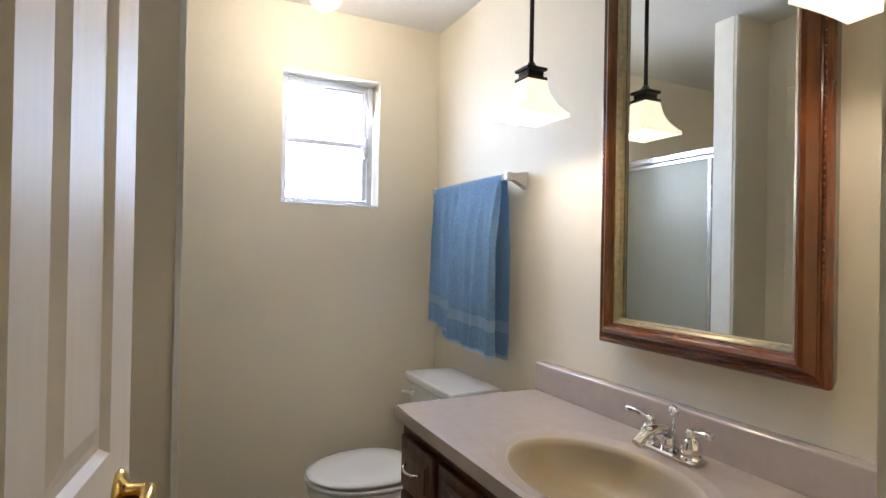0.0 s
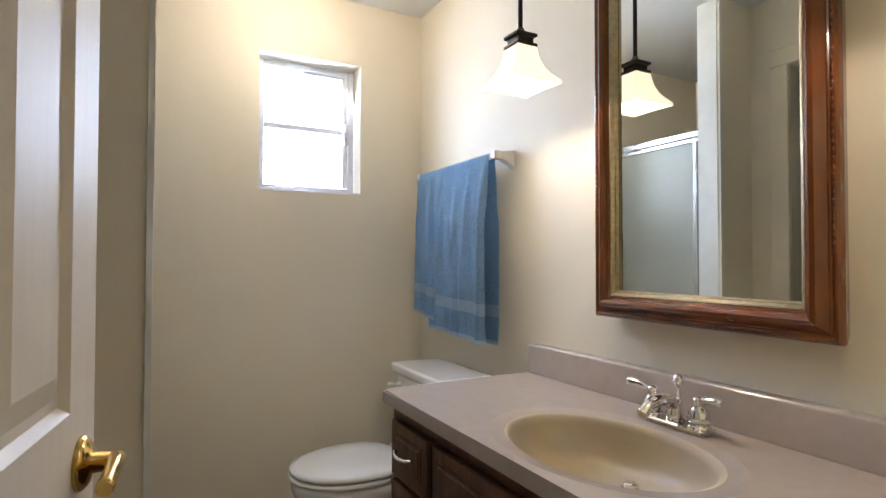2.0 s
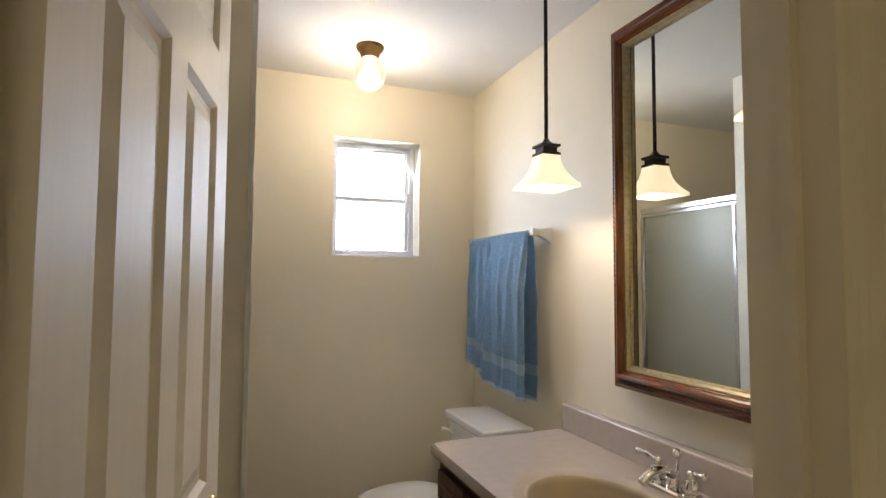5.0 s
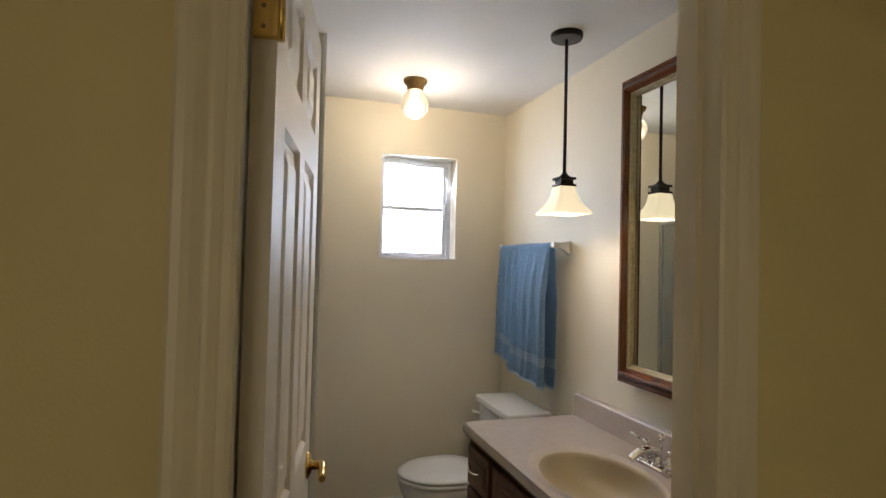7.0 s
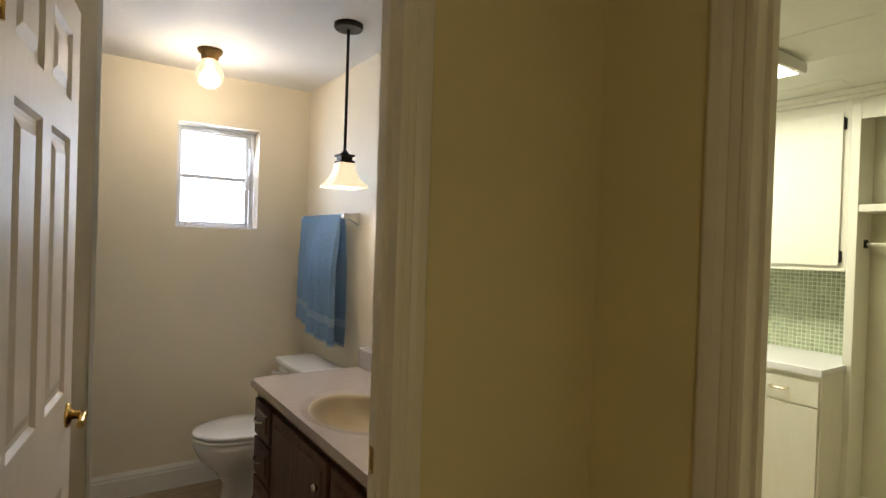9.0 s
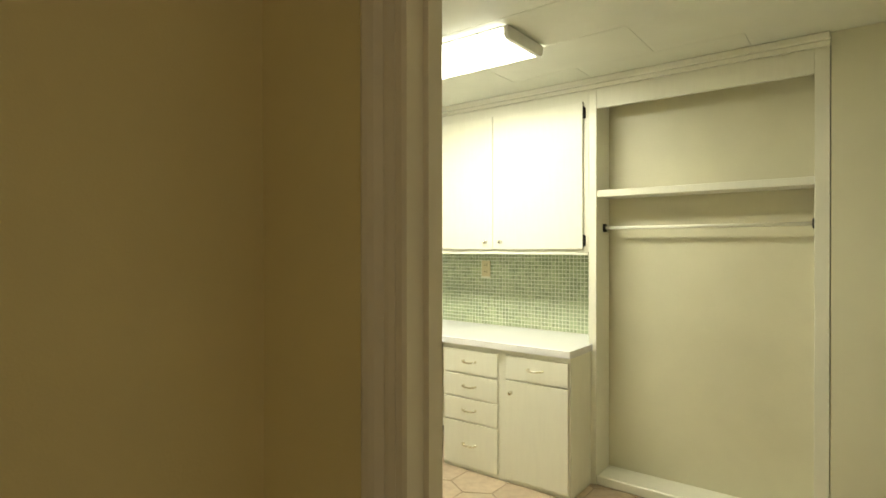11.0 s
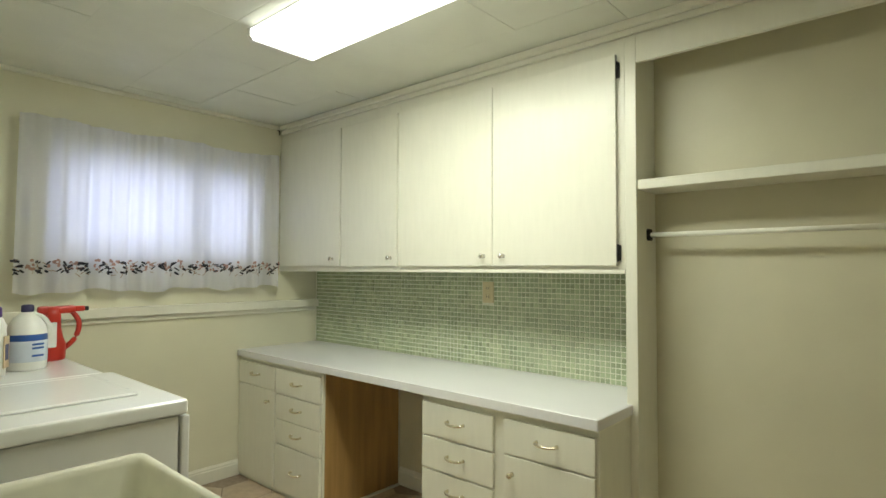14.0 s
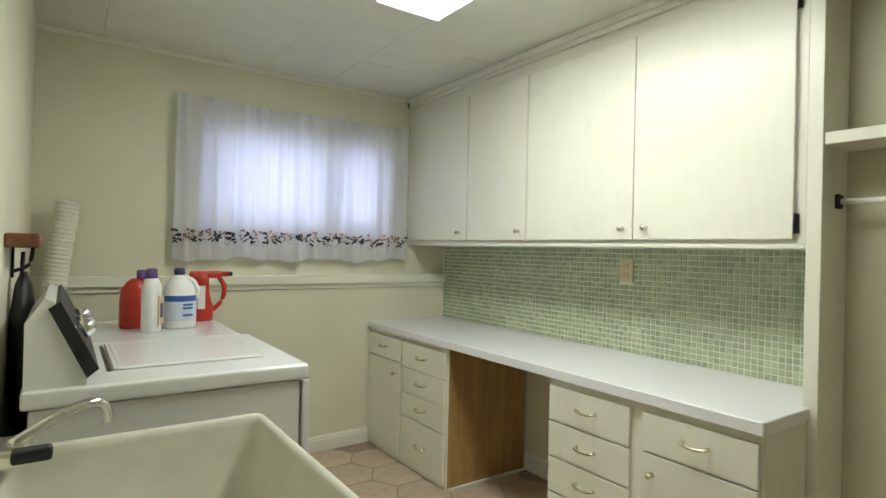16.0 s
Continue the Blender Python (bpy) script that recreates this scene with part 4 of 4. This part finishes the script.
# outlet on the tiles
ol = thing("wall_outlet", "ivory double wall outlet on the mosaic tiles", "outlet", (5.36, 1.668, 1.17))
part("plate", B(5.356, 5.366, 1.632, 1.704, 1.168, 1.284, 0.003, 2), "ivory", ol)
for zz in (1.203, 1.249):
    part("socket", J(B(5.3535, 5.357, 1.652, 1.684, zz - 0.015, zz + 0.015, 0.003)), "ivory", ol)
    part("slots", J(B(5.353, 5.3538, 1.660, 1.663, zz - 0.006, zz + 0.006), B(5.353, 5.3538, 1.673, 1.676, zz - 0.006, zz + 0.006)), "black", ol)

# ---- ceiling tube lamp ----
tl_ = thing("fluorescent_ceiling_lamp", "long wraparound fluorescent ceiling lamp, lit", "ceiling light", (4.22, 1.335, LC))
part("housing", B(4.08, 4.383, 0.72, 1.95, 2.345, LC - 0.001, 0.003), "enamel", tl_)
part("diffuser", prism([(4.07, 2.345), (4.07, 2.318), (4.085, 2.302), (4.378, 2.302), (4.393, 2.318), (4.393, 2.345)], "y", 0.735, 1.935), "diffuser", tl_, "glowing white acrylic diffuser")
for a, b in ((0.715, 0.735), (1.935, 1.955)):
    part("end_cap", prism([(4.066, 2.350), (4.066, 2.316), (4.083, 2.298), (4.380, 2.298), (4.397, 2.316), (4.397, 2.350)], "y", a, b), "white_plastic", tl_)

# ---- curtain ----
cu = thing("window_curtain", "white gathered cotton curtain with an embroidered flower border", "curtain", (4.27, 3.2, 2.12))
bm = bmesh.new()
cy = []
nxc, nzc = 420, 24


def fold_y(x, v):
    a = 0.015 + 0.016 * v
    return 3.200 + 0.006 * math.sin(x * 118 + 3 * math.sin(x * 7.7)) * (1 - 0.4 * v) + a * (math.sin(x * 31 + 1.5 * math.sin(x * 5.3)) * 0.7 + 0.5 * math.sin(x * 57 + 2 * math.sin(x * 3.1 + 1)))


for j in range(nzc + 1):
    v = j / nzc
    zz_top = 2.115 + 0.003 * math.sin(1)
    r = []
    for i in range(nxc + 1):
        x = 3.545 + (5.005 - 3.545) * i / nxc
        xx = x + 0.012 * (v - 0.5) * (1 if x > 4.2 else -1) * 0.5
        zt = 2.118 + 0.008 * math.sin(x * 9) + (0.02 if x > 4.6 else 0.0) * (x - 4.6)
        zb = 1.226 + 0.010 * math.sin(x * 13 + 1) + 0.006 * math.sin(x * 31)
        r.append(bm.verts.new((xx, fold_y(x, v), zt + (zb - zt) * v)))
    cy.append(r)
for j in range(nzc):
    for i in range(nxc):
        f = bm.faces.new((cy[j][i], cy[j][i + 1], cy[j + 1][i + 1], cy[j + 1][i]))
        f.smooth = True
part("cloth", bm, "curtain", cu)
part("curtain_wire", J(tube([(3.56, 3.24, 2.10), (5.0, 3.24, 2.10)], 0.004, 8), B(3.56, 3.566, 3.24, 3.28, 2.092, 2.108), B(4.99, 4.996, 3.24, 3.28, 2.092, 2.108)), "steel_white", cu)
# stitched sprays along the hem: dark leaves, pink flowers, tan stems
rr = random.Random(11)
sets = {"black_thread": [], "pink_thread": [], "tan_thread": []}


def stitch(x, z, l, w, ang, key):
    """A small padded stitch lying on the cloth."""
    y = min(fold_y(x, 0.85), fold_y(x + 0.004, 0.85), fold_y(x - 0.004, 0.85)) - 0.003
    b = B(-l / 2, l / 2, -0.0012, 0.0012, -w / 2, w / 2, min(w, l) * 0.3)
    slope = (fold_y(x + 0.004, 0.85) - fold_y(x - 0.004, 0.85)) / 0.008
    b.transform(Matrix.Translation((x, y, z)) @ Matrix.Rotation(math.atan(slope), 4, 'Z') @ Matrix.Rotation(ang, 4, 'Y'))
    sets[key].append(b)


x = 3.57
while x < 4.99:
    for k in range(9):
        stitch(x + rr.uniform(-0.03, 0.03), 1.352 + rr.uniform(-0.032, 0.030), rr.uniform(0.016, 0.034), rr.uniform(0.006, 0.012), rr.uniform(-0.9, 0.9), "black_thread")
    for k in range(7):
        stitch(x + 0.045 + rr.uniform(-0.022, 0.022), 1.365 + rr.uniform(-0.025, 0.03), rr.uniform(0.012, 0.02), rr.uniform(0.007, 0.013), rr.uniform(0, 3), "pink_thread")
    for k in range(5):
        stitch(x + rr.uniform(-0.03, 0.07), 1.335 + rr.uniform(-0.03, 0.05), rr.uniform(0.02, 0.035), 0.0035, rr.uniform(-1.4, 1.4), "tan_thread")
    x += 0.092
for key, nm in (("black_thread", "embroidered_leaves"), ("pink_thread", "embroidered_flowers"), ("tan_thread", "embroidered_stems")):
    tagged(part(nm, J(*sets[key]), key, cu), kind="stuff")

# ---- washing machine ----
wm = thing("washing_machine", "white enamel top-loading washing machine", "washing machine", (3.34, 1.93, 0))
part("cabinet", B(3.00, 3.675, 1.60, 2.245, 0.02, 0.895, 0.012, 2), "enamel", wm)
part("top_panel", B(2.985, 3.695, 1.585, 2.26, 0.898, 0.945, 0.012, 3), "enamel", wm)
lid = part("lid", B(3.185, 3.605, 1.745, 2.19, 0.9455, 0.9525, 0.0035, 2), "enamel", wm, "glossy white lid")
part("lid_rim", moved(moulding(-0.21, 0.21, -0.2225, 0.2225, [(0.012, 0.0), (0.014, 0.0008), (0.020, 0.0008), (0.022, 0.0)], 0), pose(3.395, 1.9675, 0.9525) @ Matrix(((0, 1, 0, 0), (0, 0, 1, 0), (-1, 0, 0, 0), (0, 0, 0, 1)))), "enamel", lid)
part("lid_gap", B(3.170, 3.181, 1.745, 2.19, 0.944, 0.9462), "black", wm, "dark hinge slot")
for yy in (1.86, 2.06):
    part("bumper", B(3.606, 3.617, yy - 0.012, yy + 0.012, 0.944, 0.949, 0.002), "clear_plastic", wm)
part("front_panel", B(3.6785, 3.703, 1.592, 2.252, 0.03, 0.893, 0.006, 2), "enamel", wm)
con = part("control_console", prism([(2.99, 0.945), (2.99, 1.105), (3.028, 1.165), (3.052, 1.150), (3.118, 0.965), (3.118, 0.945)], "y", 1.605, 2.24), "enamel", wm)
part("control_face", prism([(3.036, 1.140), (3.060, 1.158), (3.144, 0.985), (3.118, 0.964)], "y", 1.592, 2.252), "black", con, "dark slanted control fascia")
for yy in (1.72, 1.80, 2.02):
    part("dial", lathe([(0.026, 0), (0.026, 0.012), (0.020, 0.028), (0.012, 0.034)], (3.106, yy, 1.07), 16, Matrix.Rotation(radians(64), 4, 'Y')), "chrome", con)
for fx in (3.04, 3.63):
    for fy in (1.64, 2.2):
        part("foot", lathe([(0.022, 0), (0.022, 0.014), (0.01, 0.025)], (fx, fy, 0), 10), "black", wm)

dr = thing("dryer", "white clothes dryer with bottles standing on top", "dryer", (3.32, 2.62, 0))
part("cabinet", B(2.96, 3.655, 2.29, 2.955, 0.02, 0.895, 0.012, 2), "enamel", dr)
part("top_panel", B(2.95, 3.675, 2.285, 2.96, 0.898, 0.940, 0.012, 3), "enamel", dr)
part("front_door", B(3.652, 3.668, 2.38, 2.87, 0.35, 0.80, 0.008, 2), "enamel", dr)
for fx in (3.0, 3.6):
    for fy in (2.34, 2.9):
        part("foot", lathe([(0.022, 0), (0.022, 0.014), (0.01, 0.025)], (fx, fy, 0), 10), "black", dr)

# dryer vent duct
prof = []
z = 0.0
while z < 0.60:
    prof += [(0.045, z), (0.052, z + 0.008), (0.052, z + 0.012), (0.045, z + 0.020)]
    z += 0.020
solid("dryer_vent_duct", moved(lathe(prof, (0, 0, 0), 20), pose(3.005, 3.13, 0.90, 0, 7, 0)), "duct", "cream corrugated dryer vent hose standing in the corner", "vent hose")

# ---- bottles ----
TZ = 0.940


def bottle(name, label, x, y, prof, body, cap, capprof, sx=1.0, sy=1.0, rz=0):
    b = thing(name, label, "bottle", (x, y, TZ))
    part("bottle_body", lathe(prof, (x, y, TZ), 24, None, sx, sy), body, b)
    part("cap", lathe(capprof, (x, y, TZ), 18), cap, b)
    return b


b1 = bottle("detergent_bottle", "white plastic detergent bottle with purple cap", 3.365, 2.50,
            [(0.034, 0), (0.038, 0.006), (0.038, 0.16), (0.036, 0.19), (0.026, 0.215), (0.020, 0.222)], "white_plastic", "purple", [(0.021, 0.222), (0.022, 0.226), (0.021, 0.256), (0.015, 0.262)])
part("label", moved(B(-0.002, 0.002, -0.022, 0.022, 0.03, 0.15, 0.001), pose(3.365 + 0.034, 2.50 - 0.019, TZ, 0, 0, -30)), "label", b1, "orange printed label")
part("label_mark", moved(B(-0.002, 0.003, -0.014, 0.014, 0.06, 0.12, 0.001), pose(3.365 + 0.034, 2.50 - 0.0195, TZ, 0, 0, -30)), "navy", b1, "dark label mark")
b2 = bottle("bleach_jug", "white bleach jug with blue label and dark blue cap", 3.485, 2.60,
            [(0.064, 0), (0.070, 0.008), (0.070, 0.14), (0.066, 0.165), (0.047, 0.205), (0.022, 0.228), (0.019, 0.232)], "white_plastic", "navy", [(0.020, 0.230), (0.022, 0.234), (0.022, 0.255), (0.016, 0.260)])
part("handle", tube(curve_pts([(3.50, 2.59, TZ + 0.222), (3.535, 2.58, TZ + 0.205), (3.555, 2.575, TZ + 0.165), (3.545, 2.58, TZ + 0.125)], 5), 0.010, 10), "white_plastic", b2)
part("label", lathe([(0.0705, 0.035), (0.0708, 0.036), (0.0708, 0.118), (0.0705, 0.119)], (3.485, 2.60, TZ), 24), "pale_label", b2, "pale blue printed label")
part("label_band", lathe([(0.0712, 0.118), (0.0715, 0.120), (0.0715, 0.142), (0.0712, 0.143)], (3.485, 2.60, TZ), 24), "blue", b2, "blue label band")
for k, zz in enumerate((0.10, 0.085, 0.055)):
    part("print_bar", moved(B(-0.001, 0.001, -0.022, 0.022, zz, zz + 0.008), pose(3.485 + 0.0715 * math.sin(radians(20)), 2.60 - 0.0715 * math.cos(radians(20)), TZ, 0, 0, -70)), "blue", b2)
b3 = thing("red_spray_jug", "red plastic jug with a trigger handle", "bottle", (3.63, 2.78, TZ))
part("bottle_body", J(lathe([(0.050, 0), (0.056, 0.01), (0.056, 0.07), (0.045, 0.10), (0.036, 0.14), (0.034, 0.20), (0.030, 0.235)], (3.61, 2.78, TZ), 20, None, 1.0, 0.75)), "red", b3)
part("spout", J(B(3.555, 3.70, 2.762, 2.798, TZ + 0.205, TZ + 0.24, 0.012, 2), B(3.695, 3.735, 2.765, 2.795, TZ + 0.212, TZ + 0.236, 0.005)), "red", b3)
part("nozzle", B(3.733, 3.75, 2.768, 2.792, TZ + 0.214, TZ + 0.234, 0.003), "black", b3)
part("handle", tube(curve_pts([(3.685, 2.78, TZ + 0.215), (3.715, 2.78, TZ + 0.16), (3.70, 2.78, TZ + 0.09), (3.655, 2.78, TZ + 0.045)], 5), 0.011, 10), "red", b3)
part("label", B(3.585, 3.62, 2.735, 2.74, TZ + 0.06, TZ + 0.17, 0.002), "white_plastic", b3, "white label")
b4 = thing("red_bottle", "flat red plastic bottle with dark cap", "bottle", (3.30, 2.66, TZ))
part("bottle_body", lathe([(0.058, 0), (0.064, 0.008), (0.064, 0.12), (0.058, 0.165), (0.035, 0.20), (0.018, 0.212)], (3.325, 2.66, TZ), 22, None, 1.0, 0.6), "red", b4)
part("cap", lathe([(0.019, 0.212), (0.021, 0.216), (0.021, 0.245), (0.016, 0.25)], (3.345, 2.66, TZ), 16), "purple", b4)
solid("small_cap", lathe([(0.012, 0), (0.014, 0.004), (0.012, 0.014), (0.007, 0.03)], (3.668, 2.86, TZ), 14), "white_plastic", "small white plastic cap on the dryer", "cap")

# ---- laundry tub ----
ut = thing("utility_tub", "cream plastic utility tub on legs", "utility sink", (3.25, 1.10, 0))
bm = bmesh.new()
RX0, RX1, RY0, RY1, RZ = 2.945, 3.498, 0.78, 1.405, 0.872


def rrect(x0, x1, y0, y1, r, z):
    out = []
    for cx, cy, a0 in ((x1 - r, y1 - r, 0), (x0 + r, y1 - r, 90), (x0 + r, y0 + r, 180), (x1 - r, y0 + r, 270)):
        for k in range(5):
            a = radians(a0 + 22.5 * k)
            out.append(bm.verts.new((cx + r * math.cos(a), cy + r * math.sin(a), z)))
    return out


lv = [(0.012, 0.035, -0.34, 0.04), (0.008, 0.03, -0.03, 0.03), (0.0, 0.02, -0.028, 0.03), (-0.001, 0.0, -0.02, 0.03), (0.0, 0.0, -0.004, 0.03), (0.004, 0.0, 0.0, 0.03), (0.014, 0.0, 0.001, 0.03), (0.020, 0.0, -0.006, 0.03), (0.026, 0.0, -0.02, 0.03), (0.05, 0.0, -0.30, 0.05), (0.08, 0.0, -0.33, 0.06)]
lp = []
for d, dd, dz, r in lv:
    e = d + (dd if dz < -0.2 and d < 0.02 else 0)
    lp.append(rrect(RX0 + e, RX1 - e, RY0 + e, RY1 - e, r, RZ + dz))
nn = len(lp[0])
for a, b in zip(lp, lp[1:]):
    for i in range(nn):
        f = bm.faces.new((a[i], a[(i + 1) % nn], b[(i + 1) % nn], b[i]))
        f.smooth = True
bm.faces.new(lp[-1])
part("basin", bm, "tub", ut)
for lx in (2.99, 3.45):
    for ly in (0.83, 1.36):
        part("leg", B(lx - 0.02, lx + 0.02, ly - 0.02, ly + 0.02, 0, 0.56, 0.004), "tub", ut)
fc = thing("utility_faucet", "worn chrome spout with a dark lever over the tub", "tap", (2.98, 1.33, 0.872))
part("body", J(B(2.955, 3.02, 1.27, 1.39, 0.872, 0.905, 0.01, 2)), "nickel", fc)
part("spout", tube(curve_pts([(2.985, 1.33, 0.90), (3.04, 1.36, 0.925), (3.10, 1.395, 0.945), (3.135, 1.41, 0.945), (3.152, 1.42, 0.925), (3.156, 1.42, 0.895)], 5), 0.011, 12), "chrome", fc)
part("lever", J(B(2.99, 3.055, 1.245, 1.285, 0.885, 0.91, 0.008, 2)), "black", fc, "black plastic lever")

# ---- shelf and bag at the west wall ----
sf = thing("wall_shelf", "short brown wooden shelf board", "shelf", (2.95, 2.05, 1.28))
part("board", B(2.931, 3.008, 1.85, 2.20, 1.285, 1.325, 0.004), "shelf_wood", sf)
part("bracket", J(B(2.932, 2.938, 2.10, 2.13, 1.19, 1.285), tube(curve_pts([(2.938, 2.115, 1.21), (2.975, 2.115, 1.23), (2.985, 2.115, 1.285)], 4), 0.006)), "black_metal", sf, "black metal bracket")
bg = thing("hanging_bag", "black cloth bag hanging under the shelf", "bag", (2.955, 2.05, 0.96))
part("bag", lathe([(0.03, 0.0), (0.075, 0.03), (0.09, 0.15), (0.085, 0.35), (0.055, 0.45), (0.02, 0.49)], (2.965, 2.07, 0.72), 18, None, 0.4, 1.0), "black", bg)
part("strap", tube([(2.96, 2.07, 1.20), (2.962, 2.08, 1.27)], 0.006), "black", bg)

# ---- floor pieces ----
# bathroom planks
pk = {}
fb = bpy.data.objects["floor_bathroom"]
yy = 0.64
k = 0
rr = random.Random(3)
while yy < 2.85:
    w = min(0.15, 2.85 - yy)
    x = 1.32 - rr.uniform(0, 0.9)
    while x < 2.70:
        xa, xb = max(x, 0.62), min(x + 0.9, 2.70)
        if xb - xa > 0.03 and xb > 1.25 and w > 0.02:
            o = new("plank", mesh_of("plank", B(xa + 0.0015, xb - 0.0015, yy + 0.0015, yy + w - 0.0015, -0.003, 0.0), "bath_floor"))
            o.parent = fb
        x += 0.9
    yy += 0.15
# laundry floor: hexagonal cells
fl = bpy.data.objects["floor_laundry"]
R = 0.165
hexm = mesh_of("floor_tile", lathe([(R - 0.004, -0.003), (R - 0.004, -0.0012), (R - 0.007, 0.0)], (0, 0, 0), 6), "floor_tile")
for f in hexm.polygons:
    f.use_smooth = False
i = 0
x = 2.95
while x < 5.35:
    y = -1.15 + (R * math.sqrt(3) / 2 if i % 2 else 0)
    while y < 3.2:
        o = new("floor_tile", hexm)
        o.location = (x, y, 0)
        o.parent = fl
        y += R * math.sqrt(3)
    x += R * 1.5
    i += 1

# mosaic backsplash
S("wall_backsplash", B(5.3690, 5.3745, 0.760, 3.278, 0.8185, 1.3345), "grout", "pale green glass mosaic backsplash with light joints")
bs = bpy.data.objects["wall_backsplash"]
P, T = 0.0258, 0.0206
tile_me = mesh_of("mosaic_tile", B(-0.0035, 0.0, -T / 2, T / 2, -T / 2, T / 2, 0.0012), "mosaic")
far = []
ny_, nz_ = int((3.278 - 0.760) / P), int((1.3345 - 0.8185) / P)
count = 0
for a in range(ny_):
    for c in range(nz_):
        y, z = 0.760 + P * (a + 0.5), 0.8185 + P * (c + 0.5)
        if 1.628 < y < 1.708 and 1.16 < z < 1.29:
            continue
        if a < 15:
            o = new("mosaic_tile", tile_me)
            o.location = (5.369, y, z)
            o.parent = bs
        else:
            far.append((y, z))
verts, faces = [], []
h = T / 2
for y, z in far:
    n0 = len(verts)
    for dx, s in ((0, 1.0), (-0.0025, 1.0), (-0.0035, 0.9)):
        verts += [(5.369 + dx, y - h * s, z - h * s), (5.369 + dx, y + h * s, z - h * s), (5.369 + dx, y + h * s, z + h * s), (5.369 + dx, y - h * s, z + h * s)]
    for lvl in (0, 4):
        for q in range(4):
            faces.append((n0 + lvl + q, n0 + lvl + (q + 1) % 4, n0 + lvl + 4 + (q + 1) % 4, n0 + lvl + 4 + q))
    faces.append((n0 + 8, n0 + 9, n0 + 10, n0 + 11))
me = bpy.data.meshes.new("mosaic_field")
me.from_pydata(verts, [], faces)
me.materials.append(M["mosaic_far"])
o = new("mosaic_field", me)
o.parent = bs
tagged(o, kind="stuff")
